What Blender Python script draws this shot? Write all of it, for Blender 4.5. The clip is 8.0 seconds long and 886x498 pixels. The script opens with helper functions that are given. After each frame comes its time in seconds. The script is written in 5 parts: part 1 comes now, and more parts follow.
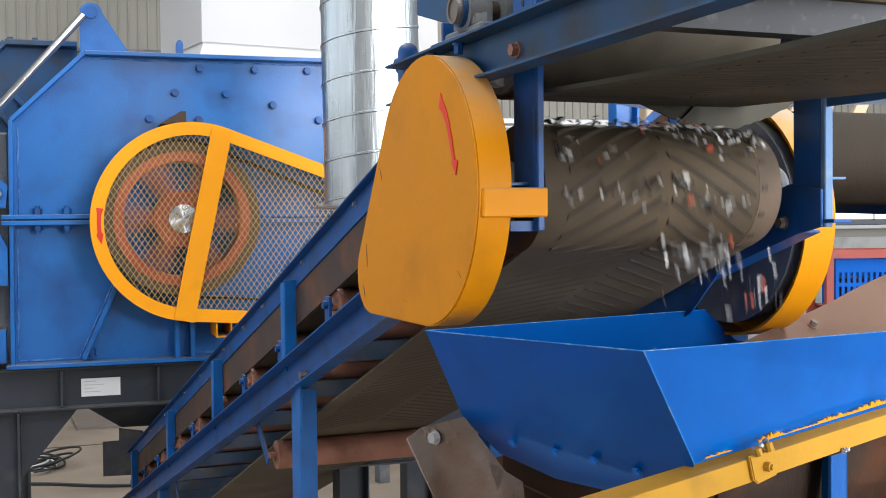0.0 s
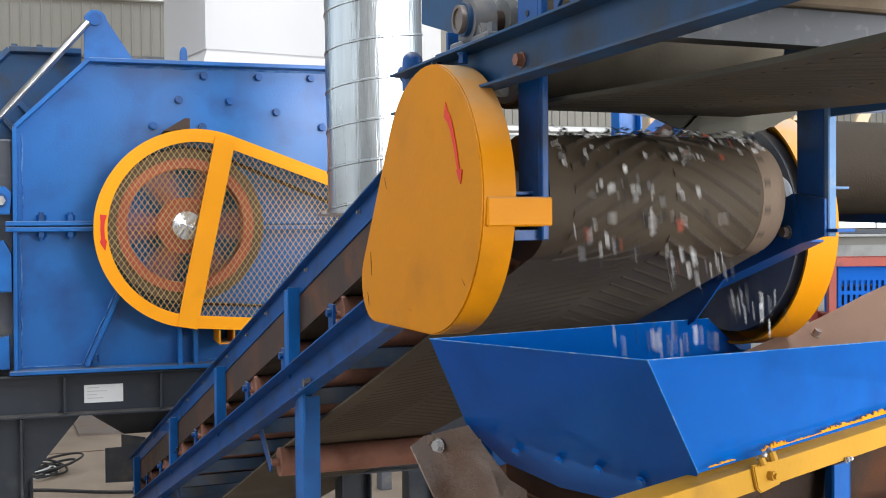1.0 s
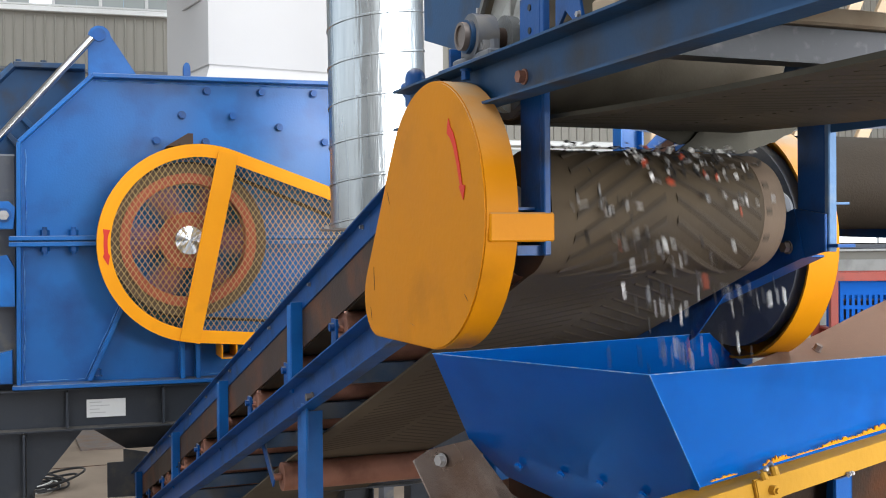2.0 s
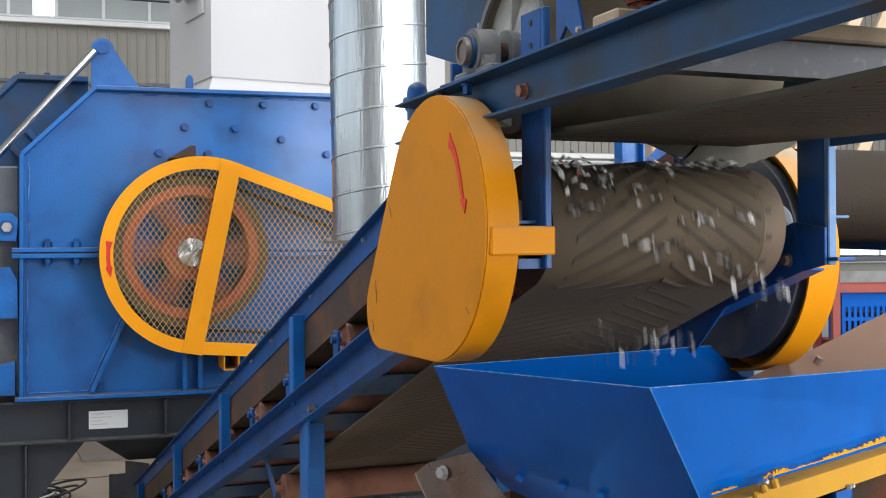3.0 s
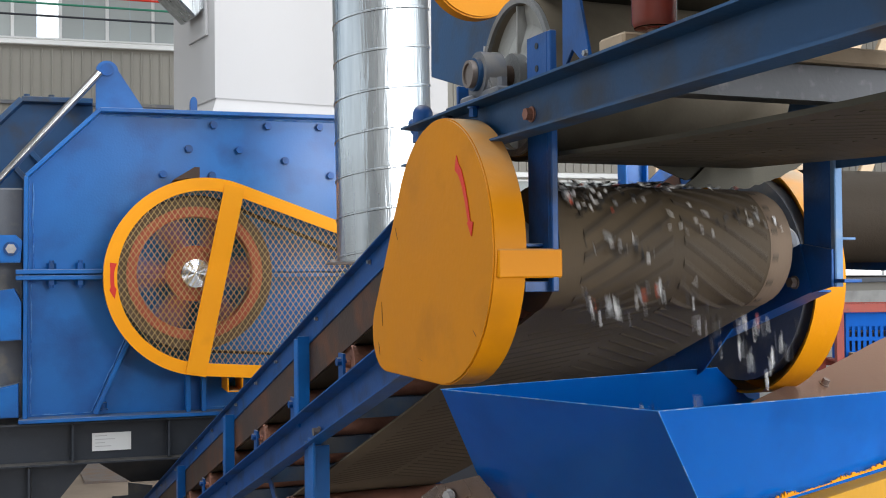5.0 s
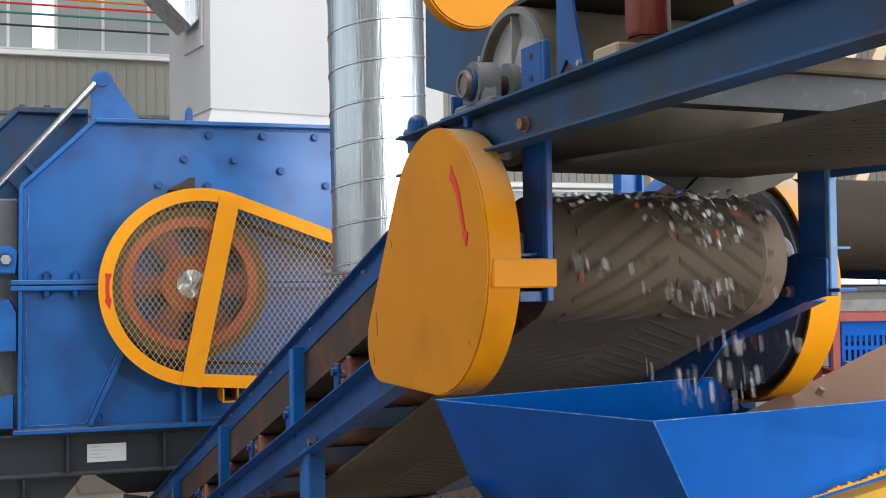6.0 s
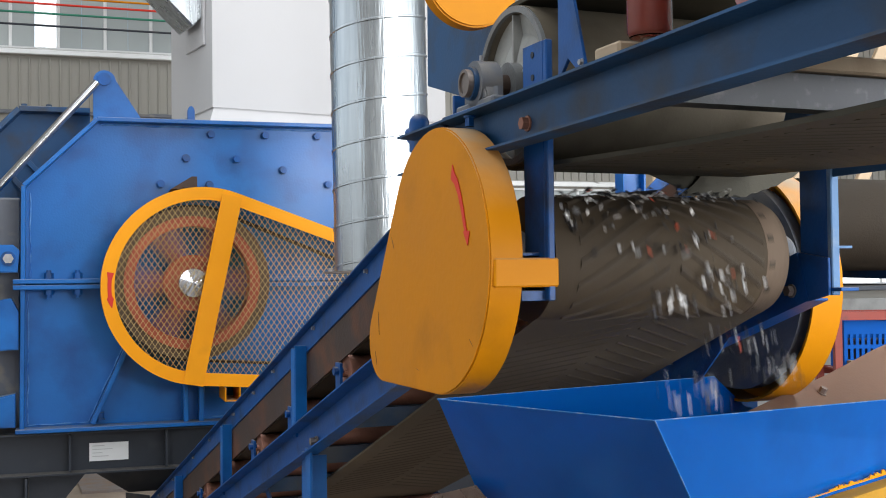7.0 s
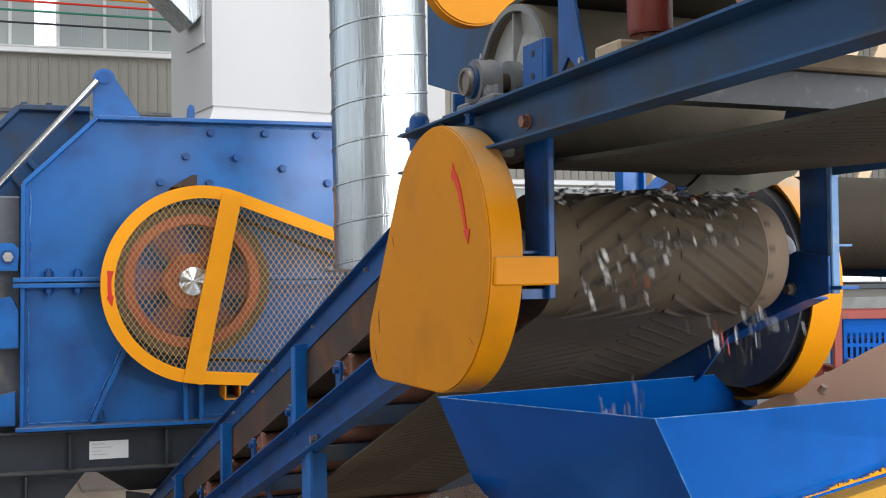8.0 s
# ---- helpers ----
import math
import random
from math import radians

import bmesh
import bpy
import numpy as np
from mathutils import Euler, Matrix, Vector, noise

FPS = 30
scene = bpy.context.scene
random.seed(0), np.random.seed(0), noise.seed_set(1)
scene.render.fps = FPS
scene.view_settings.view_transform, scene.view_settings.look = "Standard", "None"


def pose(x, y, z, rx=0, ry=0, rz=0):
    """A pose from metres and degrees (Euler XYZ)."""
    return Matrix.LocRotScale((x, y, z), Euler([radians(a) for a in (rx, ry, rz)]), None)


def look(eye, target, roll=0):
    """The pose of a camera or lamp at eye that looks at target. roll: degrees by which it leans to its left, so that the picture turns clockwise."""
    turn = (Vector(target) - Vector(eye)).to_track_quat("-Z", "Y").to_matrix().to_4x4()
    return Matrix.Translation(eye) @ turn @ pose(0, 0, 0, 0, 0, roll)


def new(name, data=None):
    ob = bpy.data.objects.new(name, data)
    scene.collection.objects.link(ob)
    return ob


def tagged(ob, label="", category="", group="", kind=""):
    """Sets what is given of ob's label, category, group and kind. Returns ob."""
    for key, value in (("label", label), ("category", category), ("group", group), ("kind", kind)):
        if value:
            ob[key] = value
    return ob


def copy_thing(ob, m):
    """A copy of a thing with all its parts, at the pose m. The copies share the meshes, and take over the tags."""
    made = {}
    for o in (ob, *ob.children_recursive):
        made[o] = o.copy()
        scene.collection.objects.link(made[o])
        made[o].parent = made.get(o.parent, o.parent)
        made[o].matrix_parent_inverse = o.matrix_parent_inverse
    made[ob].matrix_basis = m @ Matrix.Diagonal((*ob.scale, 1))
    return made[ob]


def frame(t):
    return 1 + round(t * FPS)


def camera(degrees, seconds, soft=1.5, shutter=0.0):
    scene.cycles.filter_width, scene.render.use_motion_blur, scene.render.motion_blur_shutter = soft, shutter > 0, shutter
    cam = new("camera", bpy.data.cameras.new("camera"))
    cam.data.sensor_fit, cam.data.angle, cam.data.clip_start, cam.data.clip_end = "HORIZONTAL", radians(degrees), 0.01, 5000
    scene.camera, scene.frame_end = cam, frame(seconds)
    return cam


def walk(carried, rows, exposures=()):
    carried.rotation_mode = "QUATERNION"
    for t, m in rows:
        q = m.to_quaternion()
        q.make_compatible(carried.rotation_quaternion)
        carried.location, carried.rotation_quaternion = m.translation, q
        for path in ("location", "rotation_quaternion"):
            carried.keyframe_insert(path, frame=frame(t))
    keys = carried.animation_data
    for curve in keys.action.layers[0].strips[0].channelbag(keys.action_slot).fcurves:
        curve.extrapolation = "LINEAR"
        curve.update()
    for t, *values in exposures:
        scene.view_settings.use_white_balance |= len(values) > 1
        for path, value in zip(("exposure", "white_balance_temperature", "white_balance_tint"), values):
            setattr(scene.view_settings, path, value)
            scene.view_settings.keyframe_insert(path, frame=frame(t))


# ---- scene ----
cam = camera(42.34, 8.0, soft=1.0, shutter=0.38)
PATH = [
    (0.0, pose(0.0001, -0.0000, 2.2502, 88.511, 0.599, -0.010)),
    (0.5, pose(-0.0057, 0.0025, 2.2490, 88.509, 0.445, 0.044)),
    (1.0, pose(-0.0042, -0.0063, 2.2538, 88.848, 0.462, 0.095)),
    (1.5, pose(-0.0064, -0.0122, 2.2547, 89.287, 0.473, 0.133)),
    (3.0, pose(-0.0050, -0.0305, 2.2592, 90.132, 0.447, 0.286)),
    (3.5, pose(-0.0069, -0.0301, 2.2608, 90.505, 0.456, 0.318)),
    (4.0, pose(-0.0115, -0.0303, 2.2609, 90.543, 0.461, 0.392)),
    (4.5, pose(-0.0135, -0.0315, 2.2633, 90.788, 0.509, 0.457)),
    (6.0, pose(-0.0104, -0.0281, 2.2649, 91.619, 0.668, 0.209)),
    (6.5, pose(-0.0083, -0.0277, 2.2642, 91.650, 0.656, 0.265)),
    (7.0, pose(-0.0096, -0.0280, 2.2657, 91.560, 0.673, 0.314)),
    (7.5, pose(-0.0130, -0.0288, 2.2642, 91.521, 0.628, 0.230)),
    (8.0, pose(-0.0103, -0.0289, 2.2652, 91.486, 0.663, 0.302)),
]
walk(cam, PATH, exposures=[(0.0, 0.13), (1.5, 0.08), (3.5, -0.12), (8.0, -0.18)])

# ---- light ----
world = bpy.data.worlds.new("sky")
scene.world = world
world.use_nodes = True
wt = world.node_tree
bg = wt.nodes["Background"]
sky = wt.nodes.new("ShaderNodeTexSky")
sky.sky_type, sky.sun_disc = "NISHITA", False
sky.sun_elevation, sky.sun_rotation = radians(50), radians(150)
wt.links.new(sky.outputs[0], bg.inputs[0])
bg.inputs[1].default_value = 0.12


def area_lamp(name, m, sx, sy, watts, colour=(1, 1, 1)):
    data = bpy.data.lights.new(name, "AREA")
    data.shape, data.size, data.size_y, data.energy, data.color = "RECTANGLE", sx, sy, watts, colour
    ob = new(name, data)
    ob.matrix_world = m
    return ob


# area lamps as daylight through unseen, assumed openings: door behind, side windows, roof lights
area_lamp("door_daylight", look((8.4, -7.7, 3.4), (0.5, 4, 1.8)), 6.6, 6.0, 2150, (0.97, 0.98, 1.0))
area_lamp("west_window_daylight", look((-9.6, 2, 5.0), (0, 4, 1.5)), 16, 3.0, 240, (0.93, 0.97, 1.0))
area_lamp("east_window_daylight", look((11.6, 0, 5.0), (0, 4, 1.5)), 16, 3.0, 800, (0.95, 0.98, 1.0))
area_lamp("rooflight_daylight", look((-3.0, 3, 9.3), (-3.0, 3.01, 0)), 3, 18, 820, (0.95, 0.98, 1.0))
area_lamp("rooflight_daylight", look((4.5, 3, 9.3), (4.5, 3.01, 0)), 3, 18, 960, (0.95, 0.98, 1.0))

# ---- materials ----


def material(name, colour, rough=0.5, metal=0.0, vary=0.25, scale=6.0, grain=120.0, bump=0.15, dirt=None, dirt_amount=0.0, dirt_scale=3.0, coat=0.0, gloss=0.3, dust=None, emit=None, stretch=(1, 1, 1)):
    m = bpy.data.materials.new(name)
    m.use_nodes = True
    t = m.node_tree
    b = t.nodes["Principled BSDF"]
    b.inputs["Metallic"].default_value = metal
    b.inputs["Specular IOR Level"].default_value = 0.5 if metal > 0.3 else gloss
    b.inputs["Coat Weight"].default_value = coat
    b.inputs["Coat Roughness"].default_value = 0.15
    geo = t.nodes.new("ShaderNodeTexCoord")
    mp = t.nodes.new("ShaderNodeMapping")
    mp.inputs["Scale"].default_value = stretch
    t.links.new(geo.outputs["Object"], mp.inputs["Vector"])

    def noise_node(sc, detail):
        n = t.nodes.new("ShaderNodeTexNoise")
        n.inputs["Scale"].default_value, n.inputs["Detail"].default_value = sc, detail
        t.links.new(mp.outputs[0], n.inputs["Vector"])
        return n

    big, fine = noise_node(scale, 5), noise_node(grain, 3)
    mix = t.nodes.new("ShaderNodeMix")
    mix.data_type = "RGBA"
    c = colour
    mix.inputs[6].default_value = (c[0] * (1 - vary), c[1] * (1 - vary), c[2] * (1 - vary), 1)
    mix.inputs[7].default_value = (min(1, c[0] * (1 + vary)), min(1, c[1] * (1 + vary)), min(1, c[2] * (1 + vary)), 1)
    t.links.new(big.outputs[0], mix.inputs[0])
    out = mix.outputs[2]
    # tint each object a little
    info = t.nodes.new("ShaderNodeObjectInfo")
    hsv = t.nodes.new("ShaderNodeHueSaturation")
    rng = t.nodes.new("ShaderNodeMapRange")
    rng.inputs[3].default_value, rng.inputs[4].default_value = 0.92, 1.08
    t.links.new(info.outputs["Random"], rng.inputs[0])
    t.links.new(rng.outputs[0], hsv.inputs["Value"])
    t.links.new(out, hsv.inputs["Color"])
    out = hsv.outputs[0]
    if dirt:
        dn = noise_node(dirt_scale, 8)
        ramp = t.nodes.new("ShaderNodeValToRGB")
        ramp.color_ramp.elements[0].position = 1 - dirt_amount - 0.12
        ramp.color_ramp.elements[1].position = 1 - dirt_amount + 0.12
        t.links.new(dn.outputs[0], ramp.inputs[0])
        dm = t.nodes.new("ShaderNodeMix")
        dm.data_type = "RGBA"
        dm.inputs[7].default_value = (*dirt, 1)
        t.links.new(ramp.outputs[0], dm.inputs[0])
        t.links.new(out, dm.inputs[6])
        out = dm.outputs[2]
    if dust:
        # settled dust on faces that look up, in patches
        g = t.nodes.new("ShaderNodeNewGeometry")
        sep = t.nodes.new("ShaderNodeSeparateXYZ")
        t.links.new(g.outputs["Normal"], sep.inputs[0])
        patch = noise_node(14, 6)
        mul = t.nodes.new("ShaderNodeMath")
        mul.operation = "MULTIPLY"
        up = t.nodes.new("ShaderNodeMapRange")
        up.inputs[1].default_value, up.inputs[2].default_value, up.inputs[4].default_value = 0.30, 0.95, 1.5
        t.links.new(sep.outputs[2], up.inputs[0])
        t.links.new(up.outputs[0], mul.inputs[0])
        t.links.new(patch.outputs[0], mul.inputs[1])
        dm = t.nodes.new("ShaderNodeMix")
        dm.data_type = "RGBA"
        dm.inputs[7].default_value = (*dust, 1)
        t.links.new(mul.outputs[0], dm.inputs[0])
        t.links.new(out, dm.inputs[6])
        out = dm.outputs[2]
    t.links.new(out, b.inputs["Base Color"])
    rr = t.nodes.new("ShaderNodeMapRange")
    rr.inputs[3].default_value, rr.inputs[4].default_value = max(0.02, rough - 0.12), min(1, rough + 0.12)
    t.links.new(big.outputs[0], rr.inputs[0])
    t.links.new(rr.outputs[0], b.inputs["Roughness"])
    bp = t.nodes.new("ShaderNodeBump")
    bp.inputs["Strength"].default_value, bp.inputs["Distance"].default_value = bump, 0.004
    add = t.nodes.new("ShaderNodeMath")
    t.links.new(fine.outputs[0], add.inputs[0])
    t.links.new(big.outputs[0], add.inputs[1])
    t.links.new(add.outputs[0], bp.inputs["Height"])
    t.links.new(bp.outputs[0], b.inputs["Normal"])
    if emit:
        b.inputs["Emission Color"].default_value = (*emit[:3], 1)
        b.inputs["Emission Strength"].default_value = emit[3]
    return m


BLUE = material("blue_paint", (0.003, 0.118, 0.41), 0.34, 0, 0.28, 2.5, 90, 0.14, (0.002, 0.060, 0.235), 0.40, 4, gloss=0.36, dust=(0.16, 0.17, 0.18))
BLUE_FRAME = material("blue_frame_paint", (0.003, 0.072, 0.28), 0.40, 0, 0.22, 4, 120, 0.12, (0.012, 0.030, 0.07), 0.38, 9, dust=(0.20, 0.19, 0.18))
BLUE_LIGHT = material("chipped_light_blue_paint", (0.09, 0.24, 0.52), 0.5, 0, 0.3, 30, 90, 0.3, (0.003, 0.10, 0.40), 0.45, 22)
DUST_RUBBER = material("dusty_rubber", (0.074, 0.062, 0.047), 0.8, 0, 0.22, 5, 160, 0.35, (0.12, 0.10, 0.075), 0.42, 3)
# pale blue: dust plus the flange's bright reflection put into the colour
PALE_BLUE = material("dusty_reflection_blue_paint", (0.10, 0.21, 0.40), 0.45, 0, 0.2, 14, 90, 0.2, (0.22, 0.30, 0.40), 0.36, 20)
# dusty navy; on the overhead beams its darkness partly stands for weak light
NAVY = material("dusty_dark_navy_paint", (0.015, 0.066, 0.165), 0.5, 0, 0.25, 4, 120, 0.12, (0.035, 0.040, 0.05), 0.40, 7, dust=(0.10, 0.09, 0.08))
BLUE_HOPPER = material("bright_blue_paint", (0.001, 0.142, 0.56), 0.17, 0, 0.08, 3, 60, 0.03, (0.001, 0.112, 0.46), 0.36, 6, gloss=0.32)
HOPPER_EDGE = material("worn_bright_blue_paint", (0.01, 0.17, 0.52), 0.5, 0, 0.3, 30, 90, 0.3, (0.30, 0.38, 0.48), 0.40, 40)
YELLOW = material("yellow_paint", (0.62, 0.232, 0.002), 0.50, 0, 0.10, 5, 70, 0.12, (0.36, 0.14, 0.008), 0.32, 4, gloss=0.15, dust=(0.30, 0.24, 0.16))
YELLOW_WORN = material("worn_yellow_paint", (0.37, 0.195, 0.022), 0.55, 0, 0.15, 7, 70, 0.14, (0.24, 0.13, 0.024), 0.36, 9, gloss=0.15)
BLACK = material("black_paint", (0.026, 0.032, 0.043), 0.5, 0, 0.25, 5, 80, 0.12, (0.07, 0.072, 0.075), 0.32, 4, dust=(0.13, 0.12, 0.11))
RUBBER = material("dusty_rubber", (0.074, 0.061, 0.044), 0.75, 0, 0.22, 5, 160, 0.14, (0.115, 0.095, 0.068), 0.42, 3)
RIB_RUBBER = material("dark_rubber", (0.060, 0.047, 0.034), 0.7, 0, 0.2, 8, 160, 0.3)
BLACK_RUBBER = material("black_rubber", (0.02, 0.019, 0.018), 0.6, 0, 0.2, 8, 160, 0.3)
SKIRT = material("rusty_sheet", (0.055, 0.036, 0.027), 0.6, 0.0, 0.3, 6, 120, 0.25, (0.15, 0.055, 0.022), 0.40, 5)
# dusty frame blue, lightened to stand for light from below
DUSTY_LIT_BLUE = material("dusty_lit_blue_paint", (0.085, 0.145, 0.25), 0.6, 0, 0.25, 5, 120, 0.15, (0.17, 0.18, 0.20), 0.44, 8)
RUST_ROLL = material("rusty_roller_steel", (0.43, 0.205, 0.145), 0.6, 0.1, 0.25, 7, 130, 0.2, (0.14, 0.06, 0.04), 0.4, 6)
GREY_STEEL = material("bare_steel", (0.36, 0.36, 0.37), 0.42, 0.6, 0.25, 9, 120, 0.2, (0.16, 0.13, 0.10), 0.33, 8)
DULL_STEEL = material("dull_steel_plate", (0.20, 0.17, 0.155), 0.5, 0.45, 0.3, 6, 90, 0.2, (0.22, 0.13, 0.08), 0.42, 7)
OLIVE_BELT = material("dark_olive_rubber", (0.046, 0.043, 0.031), 0.7, 0, 0.25, 4, 140, 0.10, (0.080, 0.070, 0.050), 0.40, 3)
LAGGING = material("dusty_rubber_lagging", (0.16, 0.135, 0.10), 0.8, 0, 0.35, 4, 140, 0.1, (0.09, 0.075, 0.052), 0.42, 5)
GREY_CHANNEL = material("chalky_grey_steel", (0.21, 0.215, 0.235), 0.6, 0, 0.25, 6, 90, 0.15, (0.34, 0.34, 0.35), 0.30, 45)
DUSTY_BOARD = material("dust_covered_board", (0.42, 0.33, 0.235), 0.85, 0, 0.12, 9, 120, 0.2, (0.33, 0.25, 0.17), 0.4, 12)
LIP = material("pale_dusty_rubber_lip", (0.135, 0.098, 0.070), 0.75, 0, 0.25, 8, 140, 0.15, (0.085, 0.064, 0.046), 0.4, 6)
PLATE = material("scuffed_steel_plate", (0.33, 0.28, 0.265), 0.26, 0.9, 0.25, 5, 70, 0.08, (0.26, 0.18, 0.14), 0.42, 6)
GREY_OLIVE = material("dusty_belt_edge", (0.145, 0.095, 0.06), 0.7, 0, 0.2, 8, 120, 0.2, (0.07, 0.06, 0.045), 0.4, 6)
PALE_CAST = material("dust_white_cast_iron", (0.36, 0.365, 0.35), 0.7, 0.1, 0.3, 9, 150, 0.25, (0.22, 0.215, 0.20), 0.42, 12)
CAST = material("cast_iron", (0.20, 0.21, 0.215), 0.5, 0.2, 0.25, 14, 150, 0.3, (0.13, 0.12, 0.11), 0.35, 10)
DUSTY_GREY = material("dusty_grey_paint", (0.13, 0.14, 0.16), 0.6, 0, 0.2, 6, 90, 0.15, (0.22, 0.20, 0.17), 0.36, 12)
CHROME = material("chrome", (0.50, 0.51, 0.53), 0.16, 1.0, 0.05, 9, 120, 0.02)
ZINC = material("galvanised_sheet", (0.44, 0.47, 0.49), 0.29, 0.92, 0.2, 14, 90, 0.5, (0.32, 0.35, 0.37), 0.45, 22, stretch=(1, 1, 0.07))
RED_PULLEY = material("rusty_red_pulley", (0.36, 0.085, 0.048), 0.55, 0.1, 0.35, 6, 60, 0.2, (0.44, 0.13, 0.065), 0.40, 5)
# same belt rubber, darkened on the head drum in place of dimmer light
BELT_SHADED = material("shaded_dusty_rubber", (0.062, 0.046, 0.029), 0.75, 0, 0.22, 5, 160, 0.16, (0.104, 0.078, 0.048), 0.42, 3)
# copy of YELLOW with the belt guard's stronger light put into the colour
YELLOW_LIT = material("lit_yellow_paint", (0.86, 0.335, 0.003), 0.5, 0, 0.06, 5, 70, 0.10, (0.60, 0.24, 0.01), 0.26, 4, gloss=0.2)
RED_PAINT = material("red_arrow_paint", (0.62, 0.035, 0.02), 0.5, 0, 0.1)
RED_OXIDE = material("red_oxide_paint", (0.30, 0.055, 0.04), 0.45, 0, 0.15, 6, 90, 0.1, (0.12, 0.05, 0.04), 0.3, 8)
RED_GLOSS = material("glossy_red_oxide_paint", (0.20, 0.036, 0.026), 0.22, 0, 0.2, 6, 90, 0.05, (0.10, 0.03, 0.022), 0.35, 14, gloss=0.6)
WHITE = material("white_paint", (0.49, 0.485, 0.49), 0.6, 0, 0.03, 2, 60, 0.06, (0.43, 0.43, 0.435), 0.2, 2)
PAPER = material("white_paper", (0.75, 0.77, 0.78), 0.7, 0, 0.03)
INK = material("grey_ink", (0.52, 0.53, 0.55), 0.7, 0, 0.1)
PANEL = material("ribbed_wall_sheet", (0.27, 0.26, 0.232), 0.5, 0, 0.06, 1.2, 40, 0.05, (0.25, 0.24, 0.21), 0.3, 0.8)
# for the unseen walls and roof: pale so that they bounce light into shadows
BOUNCE_PANEL = material("pale_bounce_sheet", (0.60, 0.60, 0.59), 0.5, 0, 0.06, 1.2, 40, 0.05, (0.54, 0.54, 0.52), 0.3, 0.8)
CONCRETE = material("concrete", (0.27, 0.215, 0.165), 0.75, 0, 0.18, 1.1, 60, 0.3, (0.165, 0.128, 0.098), 0.42, 0.9)
PLASTER = material("grey_render", (0.40, 0.40, 0.39), 0.8, 0, 0.12, 2, 60, 0.2, (0.26, 0.26, 0.25), 0.4, 2.5)
BEIGE = material("beige_steel", (0.50, 0.38, 0.25), 0.5, 0, 0.1, 3, 60, 0.08)
BROWN_RUBBER = material("brown_rubber_sheet", (0.24, 0.145, 0.10), 0.6, 0, 0.12, 4, 140, 0.15, (0.17, 0.10, 0.075), 0.35, 6)
ALU = material("aluminium_frame", (0.62, 0.63, 0.63), 0.4, 0.3, 0.06)
# both pane materials glow themselves in place of daylight behind the glass
GLOW = material("bright_daylight", (0.8, 0.85, 0.9), 0.6, 0, 0.02, emit=(0.95, 0.98, 1.0, 1.1))
DIM_GLASS = material("dusty_window_glass", (0.30, 0.33, 0.33), 0.25, 0, 0.2, 0.8, 30, 0.05, emit=(0.7, 0.78, 0.8, 0.07))
CRATE_BLUE = material("blue_crate_plastic", (0.004, 0.10, 0.46), 0.6, 0, 0.1, gloss=0.1)
GREEN = material("green_pipe_paint", (0.03, 0.20, 0.13), 0.5, 0, 0.1)
WIRE = material("cable_sheath", (0.03, 0.03, 0.032), 0.5, 0, 0.2)
WIRE_WHITE = material("white_cable_sheath", (0.55, 0.55, 0.53), 0.5, 0, 0.1)
MESH_STEEL = material("yellowed_mesh_wire", (0.50, 0.36, 0.15), 0.45, 0.2, 0.2)
CARDBOARD = material("cardboard", (0.35, 0.24, 0.15), 0.8, 0, 0.1)
FLAKE_A = material("silver_flake", (0.82, 0.82, 0.81), 0.28, 0.1, 0.15)
FLAKE_B = material("dark_flake", (0.03, 0.03, 0.032), 0.5, 0.1, 0.3)
FLAKE_C = material("red_flake", (0.55, 0.10, 0.05), 0.5, 0, 0.3)
FLAKE_D = material("grey_flake", (0.40, 0.41, 0.42), 0.35, 0.3, 0.3)

# ---- mesh helpers ----
V = Vector


def box(bm, lo, hi, bev=0.0, m=None):
    """An axis-aligned block from lo to hi, with chamfered edges."""
    r = bmesh.ops.create_cube(bm, size=1)
    vs = r["verts"]
    c = [(a + b) / 2 for a, b in zip(lo, hi)]
    d = [abs(b - a) for a, b in zip(lo, hi)]
    for v in vs:
        v.co = V((c[0] + v.co.x * d[0], c[1] + v.co.y * d[1], c[2] + v.co.z * d[2]))
    if bev:
        es = list({e for v in vs for e in v.link_edges})
        r = bmesh.ops.bevel(bm, geom=es, offset=min(bev, min(d) * 0.4), segments=1, affect="EDGES")
        vs = list({v for f in r["faces"] for v in f.verts} | {v for v in vs if v.is_valid})
    if m is not None:
        bmesh.ops.transform(bm, matrix=m, verts=vs)
    return vs


def axes_along(p, q, up=(0, 0, 1)):
    """A frame at p whose x axis points to q."""
    x = (V(q) - V(p)).normalized()
    u = V(up)
    if abs(x.dot(u)) > 0.99:
        u = V((0, 1, 0))
    y = u.cross(x).normalized()
    z = x.cross(y)
    m = Matrix((x, y, z)).transposed().to_4x4()
    m.translation = V(p)
    return m


def bar(bm, p, q, w, h, bev=0.002, up=(0, 0, 1), off=(0, 0)):
    """A bar from p to q, w wide across and h high."""
    n = (V(q) - V(p)).length
    return box(bm, (0, off[0] - w / 2, off[1] - h / 2), (n, off[0] + w / 2, off[1] + h / 2), bev, axes_along(p, q, up))


def tube(bm, p, q, r, seg=20, r2=None, caps=True):
    n = (V(q) - V(p)).length
    m = axes_along(p, q) @ Matrix.Translation((n / 2, 0, 0)) @ Matrix.Rotation(radians(90), 4, "Y")
    return bmesh.ops.create_cone(bm, cap_ends=caps, segments=seg, radius1=r, radius2=r if r2 is None else r2, depth=n, matrix=m)["verts"]


